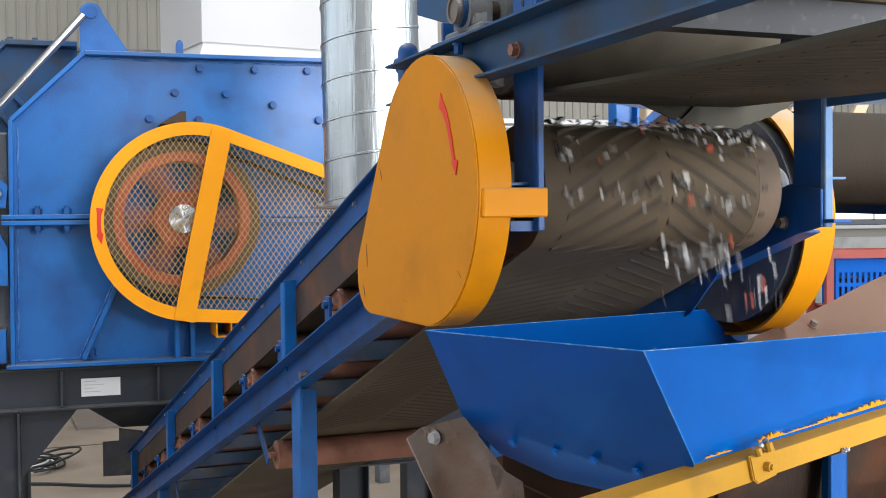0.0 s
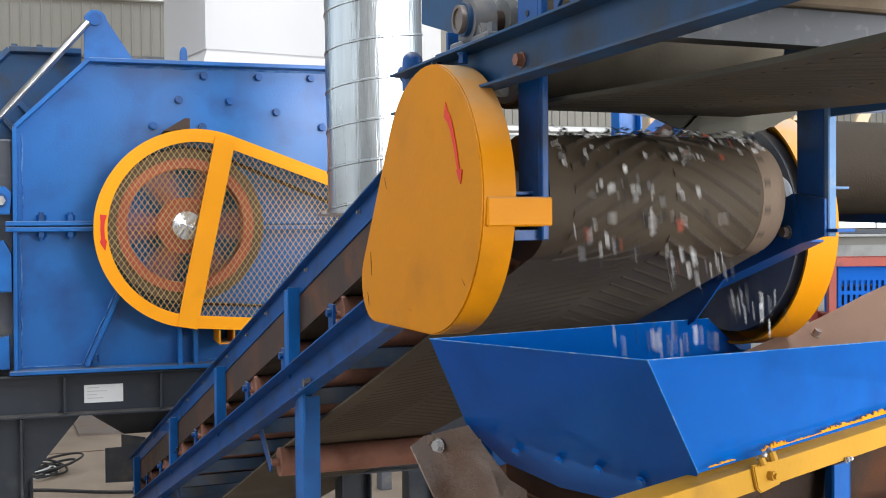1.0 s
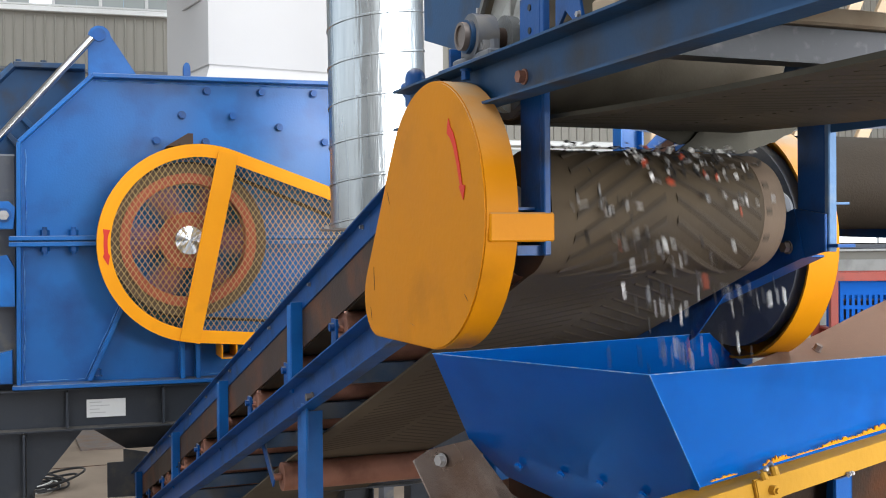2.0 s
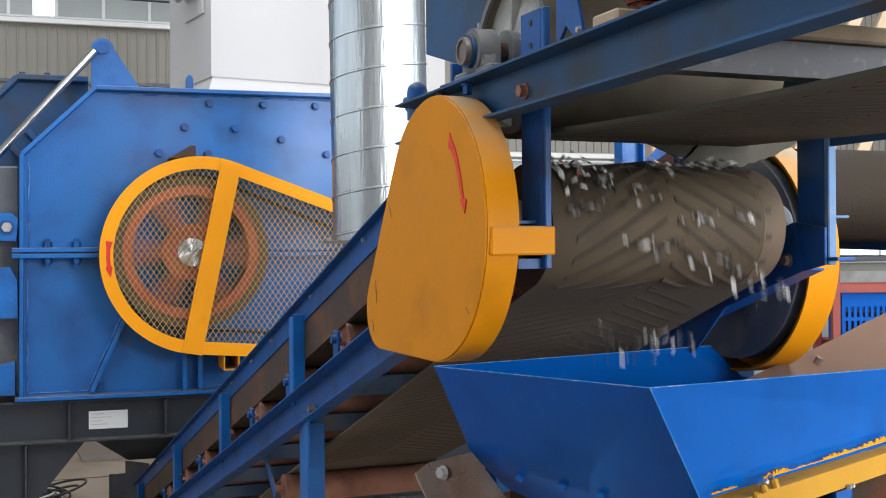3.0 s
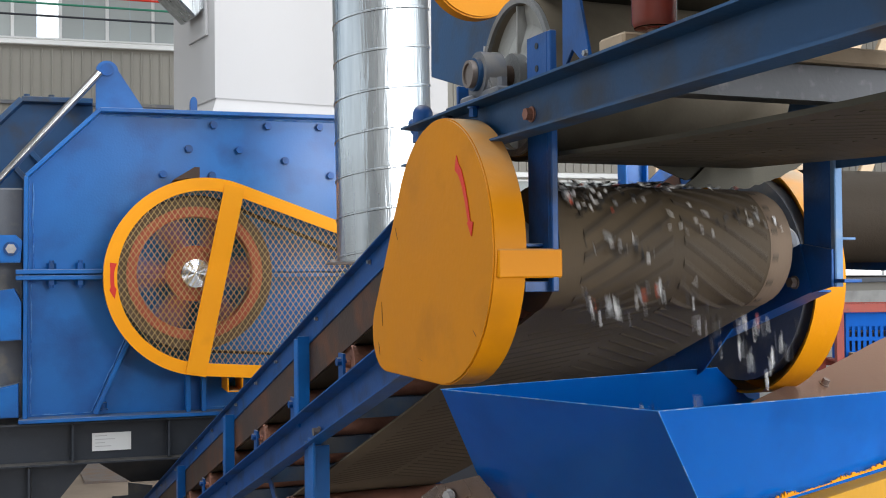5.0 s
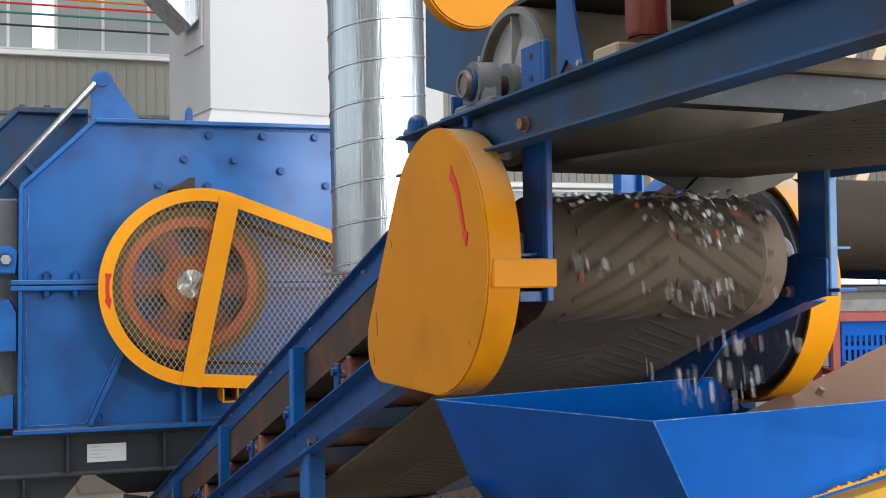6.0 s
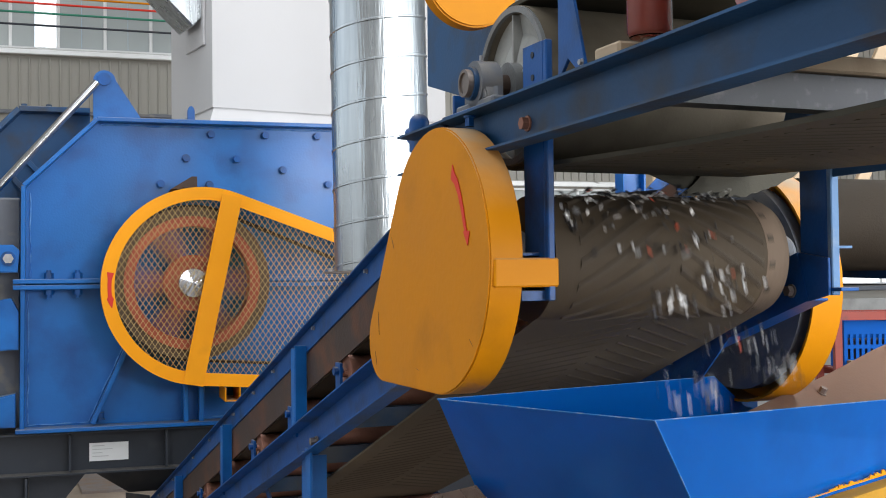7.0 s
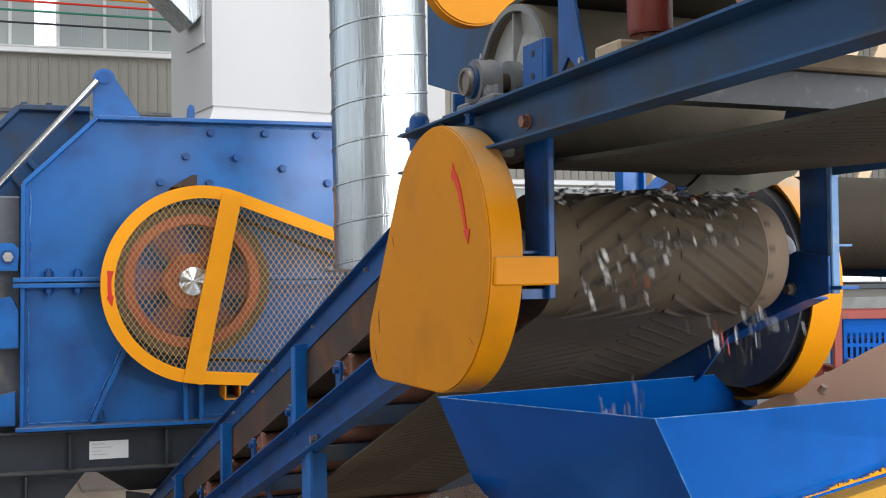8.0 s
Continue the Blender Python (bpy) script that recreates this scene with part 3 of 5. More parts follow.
def guard(w):
    """The yellow belt guard: band, front frame, cross bar and expanded mesh."""
    C1, R1, C2, R2 = (0.60, 2.25), 0.51, (2.0, 1.95), 0.31
    g = single("belt_guard", lambda bm: guard_band(bm, C1, R1, C2, R2), YELLOW_LIT, w, "yellow belt guard with expanded-metal front")
    inner = hull2(C1, R1 - 0.066, C2, R2 - 0.066, 48)

    def cross_flat(bm):
        a, b = V((0.745, 0, 2.715)), V((0.54, 0, 1.745))
        n = V((-(b - a).z, 0, (b - a).x)).normalized() * 0.052
        prism(bm, [tuple(a + n + V((0, 5.939, 0))), tuple(a - n + V((0, 5.939, 0))), tuple(b - n + V((0, 5.939, 0))), tuple(b + n + V((0, 5.939, 0)))], (0, 0.008, 0), 0.001)

    single("cross_bar", cross_flat, YELLOW_LIT, g)

    def mesh(bm):
        d1, d2 = V((0.56, 0.83)).normalized(), V((-0.56, 0.83)).normalized()
        for d in (d1, d2):
            nrm = V((-d.y, d.x))
            for k in range(-60, 90):
                p = V((0.9, 2.1)) + nrm * (k * 0.0245)
                c = clip_line(p, d, inner)
                if c:
                    a, b = p + d * c[0], p + d * c[1]
                    y = 5.957 if d is d1 else 5.961
                    bar(bm, (a.x, y, a.y), (b.x, y, b.y), 0.0023, 0.003, 0, (0, 1, 0))

    tagged(single("mesh_panel", mesh, MESH_STEEL, g, "expanded metal mesh", smooth=0), kind="stuff")

    def arrow(bm):
        curved_arrow(bm, C1, R1 - 0.042, 171, 193, 0.035, 5.945)

    single("arrow", arrow, RED_PAINT, g, "red painted direction arrow")
    single("guard_foot", lambda bm: ring_box(bm, 0.70, 0.78, 5.93, 6.2, 1.655, 1.725), YELLOW, g)
    single("guard_bracket", lambda bm: [box(bm, (0.5, 5.95, 2.755), (0.56, 6.2, 2.762)), prism(bm, [(0.44, 6.0, 2.752), (0.572, 6.0, 2.752), (0.572, 6.0, 2.818), (0.545, 6.0, 2.818)], (0, 0.2, 0))], SKIRT, g)


def ring_box(bm, x0, x1, y0, y1, z0, z1, t=0.006):
    box(bm, (x0, y0, z0), (x0 + t, y1, z1))
    box(bm, (x1 - t, y0, z0), (x1, y1, z1))
    box(bm, (x0 + t, y0, z0), (x1 - t, y1, z0 + t))


def guard_band(bm, C1, R1, C2, R2):
    out, inn = hull2(C1, R1, C2, R2, 48), hull2(C1, R1 - 0.066, C2, R2 - 0.066, 48)
    thin = hull2(C1, R1 - 0.004, C2, R2 - 0.004, 48)
    loops = [[bm.verts.new((x, y, z)) for x, z in src] for src, y in ((inn, 5.954), (inn, 5.948), (out, 5.948), (out, 6.17), (thin, 6.17), (thin, 5.954))]
    n = len(out)
    for i in range(6):
        j = (i + 1) % 6
        for a in range(n):
            bm.faces.new((loops[i][a], loops[i][(a + 1) % n], loops[j][(a + 1) % n], loops[j][a]))


def curved_arrow(bm, c, r, a0, a1, wdt, y):
    """A bent arrow in the x-z plane, drawn as a thin sheet."""
    n = 12
    up, lo = [], []
    for k in range(n + 1):
        a = radians(a0 + (a1 - a0) * k / n)
        u = k / n
        ww = wdt * (0.5 - 0.22 * min(1, u / 0.2))
        if u > 0.7:
            ww = wdt * 0.55 * (1.02 - u) / 0.3
        up.append((c[0] + (r + ww) * math.cos(a), y, c[1] + (r + ww) * math.sin(a)))
        lo.append((c[0] + (r - ww) * math.cos(a), y, c[1] + (r - ww) * math.sin(a)))
    prism(bm, up + list(reversed(lo)), (0, 0.0025, 0))


crusher()


def crusher_stand():
    w = thing("crusher_stand", CR, "black steel beam stand with legs under the blue crusher", "machine stand")
    single("front_beam", lambda bm: channel(bm, (-0.75, 6.2, 1.405), (2.35, 6.2, 1.405), 0.215, 0.075, 0.012, -1), BLACK, w)
    single("rear_beam", lambda bm: channel(bm, (-0.75, 7.4, 1.405), (2.35, 7.4, 1.405), 0.215, 0.075, 0.012, 1), BLACK, w)
    for x in (-0.06, 0.42, 1.0, 1.6):
        single("web_plate", lambda bm: box(bm, (x - 0.006, 6.13, 1.312), (x + 0.006, 6.194, 1.498), 0.001), BLACK, w)
    for x in (-0.36, 2.2):
        for y in (6.2, 7.4):
            def leg(bm):
                box(bm, (x - 0.09, y - 0.006, 0), (x + 0.09, y + 0.006, 1.29), 0.001)
                for s in (-1, 1):
                    box(bm, (x + s * 0.09 - 0.006, y - 0.08, 0), (x + s * 0.09 + 0.006, y + 0.08, 1.29), 0.001)
            single("leg", leg, BLACK, w)

    def gusset(bm):
        prism(bm, [(-0.26, 6.2, 1.295), (0.02, 6.2, 1.295), (-0.26, 6.2, 0.95)], (0, 0.012, 0))

    single("gusset", gusset, BLACK, w)

    def chute(bm):
        a = [(0.03, 6.35, 1.29), (1.3, 6.35, 1.29), (1.3, 7.3, 1.29), (0.03, 7.3, 1.29)]
        b = [(0.24, 6.42, 1.14), (1.05, 6.42, 1.14), (1.05, 7.1, 1.14), (0.24, 7.1, 1.14)]
        va, vb = [bm.verts.new(p) for p in a], [bm.verts.new(p) for p in b]
        for k in range(4):
            bm.faces.new((va[k], va[(k + 1) % 4], vb[(k + 1) % 4], vb[k]))

    ch = single("discharge_chute", chute, BLACK, w, "black funnel-shaped discharge chute")
    so = ch.modifiers.new("thick", "SOLIDIFY")
    so.thickness = 0.008
    sheet = single("data_sheet", lambda bm: box(bm, (0.035, 6.186, 1.352), (0.23, 6.189, 1.445)), PAPER, w, "white paper data sheet, writing too small to read")
    for k in range(4):
        single("text_bar", lambda bm: box(bm, (0.05, 6.1845, 1.428 - 0.018 * k), (0.05 + (0.06, 0.1, 0.05, 0.08)[k], 6.1855, 1.432 - 0.018 * k)), INK, sheet)
    return w


crusher_stand()


def sweep(bm, pts, r, closed=False, seg=6):
    """One unbroken round cable through the points."""
    n = len(pts)
    rings = []
    for i, p in enumerate(pts):
        d = (pts[(i + 1) % n] - pts[i - 1]) if closed or 0 < i < n - 1 else (pts[1] - pts[0] if i == 0 else pts[-1] - pts[-2])
        d = d.normalized()
        u = V((0, 0, 1)) - d * d.z
        u.normalize()
        v = d.cross(u)
        rings.append([bm.verts.new(p + u * (r * math.cos(2 * math.pi * k / seg)) + v * (r * math.sin(2 * math.pi * k / seg))) for k in range(seg)])
    for a, b in zip(rings, rings[1:] + (rings[:1] if closed else [])):
        for k in range(seg):
            bm.faces.new((a[k], a[(k + 1) % seg], b[(k + 1) % seg], b[k]))
    if not closed:
        bm.faces.new(rings[0])
        bm.faces.new(list(reversed(rings[-1])))


def floor_cables():
    rnd = random.Random(4)
    w = thing("cable_coil", pose(-3.72, 10.4, 0), "tangled coil of black and white cable lying on the floor", "cable")
    for mat, n, off in ((WIRE, 7, 0.0), (WIRE_WHITE, 3, 0.12)):
        for k in range(n):
            def coil(bm):
                r = rnd.uniform(0.14, 0.3)
                cx, cy, tilt, ph = rnd.uniform(-0.1, 0.1) - off, rnd.uniform(-0.15, 0.15), rnd.uniform(0.05, 0.5), rnd.uniform(0, 6)
                pts = []
                for i in range(25):
                    a = ph + 2 * math.pi * i / 24
                    pts.append(V((cx + r * math.cos(a), cy + r * math.sin(a) * 0.8, 0.02 + r * tilt * (1 + math.sin(a + ph)) * 0.6)))
                sweep(bm, pts[:-1], 0.011, True)
            single("loop", coil, mat, w)
    c = single("floor_cable", lambda bm: sweep(bm, [V((-3.9 + 0.15 * i, 9.72 + 0.05 * math.sin(i * 0.65), 0.015)) for i in range(19)], 0.014), WIRE)
    tagged(c, "black cable running over the concrete floor", "cable")


floor_cables()


def floor_details():
    """An expansion joint in the concrete, and a steel sheet left lying on it."""
    def joint(bm):
        bar(bm, (-9.5, 9.26, 0.003), (2.0, 13.69, 0.003), 0.018, 0.004, 0)

    tagged(single("floor_joint", joint, SKIRT), "dark expansion joint in the concrete floor", "floor joint", kind="structure")
    plate = single("steel_sheet", lambda bm: prism(bm, [(-4.53, 13.68, 0.0), (-4.24, 13.75, 0.0), (-3.57, 12.51, 0.0), (-4.0, 12.37, 0.0)], (0, 0, 0.03), 0.003), DULL_STEEL)
    tagged(plate, "dull brown steel sheet lying flat on the concrete floor", "steel sheet")


floor_details()

# ---- spiral duct ----


def duct():
    w = thing("spiral_duct", pose(-0.25, 4.62, 0.0, 0, -0.69, 0), "shiny galvanised spiral duct hanging from the roof", "duct")
    R, PITCH, Z0 = 0.195, 0.1563, 2.24

    def shell(bm):
        # hand-rolled sheet: each turn of the strip is dented a little differently
        seg, low, high = 96, 2.31, 9.6
        rows = []
        n = round((high - low) / (PITCH / 3))
        for j in range(n + 1):
            z = low + (high - low) * j / n
            row = []
            for k in range(seg):
                a = 2 * math.pi * k / seg
                turn = math.floor((z - Z0) / PITCH - k / seg)
                dent = noise.noise(V((math.cos(a) * 3.5, math.sin(a) * 3.5, turn * 3.7))) + 0.6 * noise.noise(V((math.cos(a) * 9, math.sin(a) * 9, turn * 5.1)))
                row.append(bm.verts.new(((R + 0.0016 * dent) * math.cos(a), (R + 0.0016 * dent) * math.sin(a), z)))
            rows.append(row)
        for p, q in zip(rows, rows[1:]):
            for k in range(seg):
                bm.faces.new((p[k], p[(k + 1) % seg], q[(k + 1) % seg], q[k]))

    single("shell", shell, ZINC, w)

    def seam(bm):
        n, turns = 40, 46
        prev = None
        for i in range(math.ceil((2.32 - Z0) / PITCH * n), n * turns + 1):
            a = 2 * math.pi * i / n
            z = Z0 + PITCH * i / n
            ring = [bm.verts.new(((R + dr) * math.cos(a), (R + dr) * math.sin(a), z + dz)) for dr, dz in ((-0.002, -0.007), (0.0042, -0.003), (0.0042, 0.003), (-0.002, 0.007))]
            if prev:
                for k in range(3):
                    bm.faces.new((prev[k], ring[k], ring[k + 1], prev[k + 1]))
            prev = ring

    single("spiral_seam", seam, ZINC, w)
    single("end_collar", lambda bm: [ring_tube(bm, (0, 0, 2.30), (0, 0, 2.308), R + 0.045, R - 0.01, 48)], DULL_STEEL, w, "dull steel end flange")
    for k in range(8):
        t = radians(22 + 45 * k)
        single("flange_bolt", lambda bm: hexbolt(bm, ((R + 0.026) * math.cos(t), (R + 0.026) * math.sin(t), 2.308), (0, 0, 1), 0.009, 0.014), GREY_STEEL, w)


duct()
# ---- lower belt conveyor, rising from under the crusher ----
CV = pose(0, 0, 0, 0, 0, 22.4)
SLOPE = 0.324
DRUM = (1.90, 2.304)  # along the conveyor, and height, of the head drum's axis
RB = 0.117  # outer radius of the belt on the drum
SN, CS = math.sin(math.atan(SLOPE)), math.cos(math.atan(SLOPE))


def zt(c):
    """Height of the side channels' top at c."""
    return 2.048 - SLOPE * (c - 2.623)


def along(a, c, up=0.0):
    return (a, c, zt(c) + up)


def lower_conveyor():
    w = thing("belt_conveyor", CV, "blue inclined belt conveyor with dusty chevron belt discharging shredded scrap", "conveyor")
    single("side_channel", lambda bm: channel(bm, along(0.873, 1.86, -0.05), along(0.873, 7.5, -0.05), 0.1, 0.046, 0.006, 1), BLUE_FRAME, w)
    single("side_channel", lambda bm: channel(bm, along(1.487, 1.80, -0.05), along(1.487, 7.5, -0.05), 0.1, 0.046, 0.006, -1), BLUE_FRAME, w)
    # head posts that also carry the conveyor above
    for a, s in ((0.888, 1), (1.496, 1)):
        def post(bm):
            top = 2.68 if a < 1 else 2.56
            box(bm, (a - 0.003, 1.738, 2.228), (a + 0.003, 1.815, top), 0.001)
        p = single("head_post", post, BLUE_FRAME, w)
        single("post_flange", lambda bm: box(bm, (a - 0.003, 1.724, 2.228), (a + (0.010 if a < 1 else 0.016), 1.738, 2.68 if a < 1 else 2.56), 0.002), BLUE_FRAME if a < 1 else PALE_BLUE, p, "" if a < 1 else "pale blue flange, dusty, with a bright reflection painted in")
        if a < 1:
            for z in (2.66, 2.62):
                single("bolt_hole", lambda bm: tube(bm, (a - 0.0045, 1.775, z), (a - 0.0035, 1.775, z), 0.006, 12), BLACK, p)
    single("head_gusset", lambda bm: prism(bm, [(1.486, 1.728, 2.229), (1.486, 1.728, 2.30), (1.486, 1.81, 2.312), (1.486, 1.85, 2.29), (1.486, 1.85, 2.205), (1.486, 1.81, 2.21)], (0.006, 0, 0), 0.001), BLUE_FRAME, w)
    single("side_tab", lambda bm: box(bm, (1.512, 1.728, 2.318), (1.546, 1.742, 2.323), 0.001), PALE_BLUE, w)
    single("end_flange", lambda bm: [box(bm, (1.492, 1.70, 2.236), (1.535, 1.76, 2.243), 0.001)], BLUE_FRAME, w)
    single("channel_bolt", lambda bm: hexbolt(bm, (1.482, 1.83, 2.236), (-1, 0, 0), 0.011, 0.014), DULL_STEEL, w)
    single("channel_bolt", lambda bm: hexbolt(bm, (0.864, 3.115, 1.816), (-1, 0, 0), 0.012, 0.02), DULL_STEEL, w)
    single("side_plate", lambda bm: prism(bm, [(1.484, 2.02, zt(2.02) - 0.09), (1.484, 3.0, zt(3.0) - 0.09), (1.484, 3.0, zt(3.0) - 0.30), (1.484, 2.3, zt(2.3) - 0.19), (1.484, 2.15, zt(2.15) - 0.165)], (0.004, 0, 0)), BLUE_FRAME, w)
    # skirts with their rims and stays
    for a, s in ((0.905, -1), (1.455, 1)):
        def skirt(bm):
            low = 0.128 if s < 0 else 0.0
            bar(bm, along(a, 2.15, (low + 0.293) / 2), along(a, 7.4, (low + 0.293) / 2), 0.004, 0.293 - low, 0)
        single("skirt_board", skirt, SKIRT, w, "rust-stained dark sheet skirt board")
        def rim(bm):
            bar(bm, along(a + s * 0.004, 2.15, 0.272), along(a + s * 0.004, 7.4, 0.272), 0.006, 0.066, 0.001)
            bar(bm, along(a + s * 0.014, 2.15, 0.303), along(a + s * 0.014, 7.4, 0.303), 0.03, 0.005, 0.001)
        single("skirt_rim", rim, BLUE_FRAME, w)
        for c in (3.385, 4.50, 5.67, 7.06):
            def stay(bm):
                a0, a1 = sorted((a + s * 0.006, a + s * 0.042))
                box(bm, (a0, c - 0.040, zt(c) - 0.002), (a1, c - 0.034, zt(c) + 0.272), 0.001)
                b0, b1 = sorted((a + s * 0.038, a + s * 0.043))
                box(bm, (b0, c - 0.034, zt(c) - 0.002), (b1, c + 0.006, zt(c) + 0.262), 0.001)
            single("skirt_stay", stay, BLUE, w)
        for c in (2.75, 3.25, 3.75, 4.05, 4.4, 4.9, 5.3, 5.9, 6.4):
            single("rim_bolt", lambda bm: hexbolt(bm, along(a + s * 0.008, c, 0.284), (s, 0, 0), 0.0055, 0.009), GREY_STEEL, w)
    # carrying rollers on brackets
    for k in range(10):
        c = 2.46 + 0.53 * k
        r = single("carrying_roller", lambda bm: [tube(bm, along(0.915, c, 0.085), along(1.445, c, 0.085), 0.05, 20), tube(bm, along(0.89, c, 0.085), along(1.47, c, 0.085), 0.011, 10)], RUST_ROLL, w, "rusty steel carrying roller")
        for a in (0.893, 1.467):
            single("roller_bracket", lambda bm: [box(bm, (a - 0.004, c - 0.022, zt(c) - 0.008), (a + 0.004, c + 0.022, zt(c) + 0.115), 0.001), tube(bm, (a - 0.016, c, zt(c) + 0.092), (a + 0.01, c, zt(c) + 0.092), 0.012, 8)], BLUE_FRAME, r)
    for k in range(10):
        c = 2.26 + 0.53 * k
        def cross(bm):
            z = zt(c) - 0.08
            box(bm, (0.877, c - 0.0025, z - 0.024), (1.483, c + 0.0025, z + 0.024), 0.001)
            for e in (-0.024, 0.019):
                box(bm, (0.877, c + 0.0025, z + e), (1.483, c + 0.045, z + e + 0.005))
        single("cross_member", cross, DUSTY_LIT_BLUE, w, "dusty dull blue cross member, lightened as if lit from below")
        single("stay_tube", lambda bm: tube(bm, (0.88, c + 0.02, zt(c) - 0.03), (1.48, c + 0.02, zt(c) - 0.03), 0.024, 18), RUST_ROLL, w, "rusty stay tube above the cross member")
    # return rollers below the belt
    for c in (3.67, 5.4):
        z = 2.1935 - 0.367 * (c - 1.8597) - 0.047
        rr = single("return_roller", lambda bm: [tube(bm, (0.912, c, z), (1.46, c, z), 0.047, 24), tube(bm, (0.886, c, z), (1.484, c, z), 0.012, 10)], RUST_ROLL, w, "rust-brown steel return roller")
        for a in (0.886, 1.474):
            single("hanger", lambda bm: bar(bm, (a, c, z - 0.02), (a, c + 0.16, zt(c + 0.16) - 0.08), 0.006, 0.036, 0.001, (0, 1, 0)), BLUE_FRAME, rr)
            single("hanger_nut", lambda bm: hexbolt(bm, (a - 0.004, c + 0.16, zt(c + 0.16) - 0.085), (-1, 0, 0), 0.011, 0.016), GREY_STEEL, rr)
    # legs
    for c in (3.20, 5.9):
        for a, s in ((0.858, 1), (1.502, -1)):
            def leg(bm):
                box(bm, (a - 0.004, c - 0.04, 0.01), (a + 0.004, c + 0.04, zt(c) - 0.09), 0.001)
                box(bm, (a - 0.004, c - 0.046, 0.01), (a - 0.004 + s * 0.05, c - 0.04, zt(c) - 0.09), 0.001)
                box(bm, (a - 0.004, c + 0.04, 0.01), (a - 0.004 + s * 0.05, c + 0.046, zt(c) - 0.09), 0.001)
                box(bm, (a - 0.012, c - 0.075, zt(c) - 0.2), (a - 0.004, c - 0.02, zt(c) - 0.07), 0.001)
            single("leg", leg, BLUE, w)
            single("base_plate", lambda bm: box(bm, (a - 0.06, c - 0.08, 0), (a + 0.08, c + 0.08, 0.012), 0.001), BLUE_FRAME, w)
    single("tail_plate", lambda bm: prism(bm, [(0.74, 7.46, 0.87), (0.84, 7.46, 0.87), (0.84, 7.46, 0.95), (0.99, 7.46, 0.92), (0.99, 7.46, 0.64), (0.74, 7.46, 0.65)], (0, 0.008, 0)), DUSTY_GREY, w, "dusty grey tail cover plate")
    # drums
    single("tail_drum", lambda bm: tube(bm, (0.94, 7.4, zt(7.4) + 0.02), (1.42, 7.4, zt(7.4) + 0.02), 0.12, 32), RUST_ROLL, w)
    belt(w)
    head = single("head_drum", head_shell, BELT_SHADED, w, "turning head drum wrapped in chevron rubber belt")
    head.location = (1.18, DRUM[0], DRUM[1])
    chevrons(head)
    for x in (-0.25, 0.208):
        single("edge_band", lambda bm: ring_tube(bm, (x, 0, 0), (x + 0.042, 0, 0), RB + 0.0006, RB - 0.004, 64), LIP if x > 0 else BELT_SHADED, head, "pale dusty belt edge" if x > 0 else "")
    single("drum_lip", lambda bm: [ring_tube(bm, (0.248, 0, 0), (0.264, 0, 0), RB - 0.006, RB - 0.03, 64), tube(bm, (0.250, 0, 0), (0.256, 0, 0), RB - 0.028, 48)], LIP, head, "brown dusty drum end")
    for a, s in ((1.445, 1), (0.93, -1)):
        single("shaft", lambda bm: tube(bm, (a, *DRUM), (a + s * 0.06, *DRUM), 0.022, 16), SKIRT, w)

        def bearing(bm):
            # domed housing on a flange, bolted down at both ends
            q = a + (0.048 if s > 0 else -0.014)
            prof = ((0.0, 0.052), (0.012, 0.052), (0.024, 0.045), (0.034, 0.033), (0.040, 0.022))
            for (d0, r0), (d1, r1) in zip(prof, prof[1:]):
                tube(bm, (q + s * d0, *DRUM), (q + s * d1, *DRUM), r0, 28, r1, caps=d0 == 0.0)
            x0, x1 = sorted((q, q + s * 0.036))
            box(bm, (x0, DRUM[0] - 0.085, DRUM[1] - 0.06), (x1, DRUM[0] + 0.085, DRUM[1] - 0.035), 0.004)
            for d in (-0.066, 0.066):
                tube(bm, (q + s * 0.018, DRUM[0] + d, DRUM[1] - 0.04), (q + s * 0.018, DRUM[0] + d, DRUM[1] + 0.002), 0.007, 8)
                tube(bm, (q + s * 0.018, DRUM[0] + d, DRUM[1] - 0.032), (q + s * 0.018, DRUM[0] + d, DRUM[1] - 0.018), 0.013, 6)
        single("bearing", bearing, DUSTY_GREY, w, "grey cast bearing block")
    chain_guard(w)
    drive_guard(w)
    return w, head


def head_shell(bm):
    # belt bent round the drum, with rounded edges
    n = 72
    prof = [(-0.25, 0.10), (-0.25, RB - 0.004), (-0.246, RB), (0.246, RB), (0.25, RB - 0.004), (0.25, 0.10)]
    loops = [[bm.verts.new((x, r * math.cos(2 * math.pi * k / n), r * math.sin(2 * math.pi * k / n))) for k in range(n)] for x, r in prof]
    for i in range(len(prof) - 1):
        for k in range(n):
            bm.faces.new((loops[i][k], loops[i][(k + 1) % n], loops[i + 1][(k + 1) % n], loops[i + 1][k]))
    for lp, s in ((loops[0], -1), (loops[-1], 1)):
        bm.faces.new(lp if s < 0 else list(reversed(lp)))


def rib_strip(bm, place, x0, x1, s0, s1, h=0.0055, wd=0.010, n=8):
    """A low rubber rib from (x0, s0) to (x1, s1) on a surface given by place(x, s, lift)."""
    prev = None
    for i in range(n + 1):
        u = i / n
        x, s = x0 + (x1 - x0) * u, s0 + (s1 - s0) * u
        ring = [bm.verts.new(place(x, s - wd, 0.0)), bm.verts.new(place(x, s - wd * 0.6, h)), bm.verts.new(place(x, s + wd * 0.6, h)), bm.verts.new(place(x, s + wd, 0.0))]
        if prev:
            for k in range(3):
                bm.faces.new((prev[k], ring[k], ring[k + 1], prev[k + 1]))
        else:
            bm.faces.new(list(reversed(ring)))
        prev = ring
    bm.faces.new(prev)


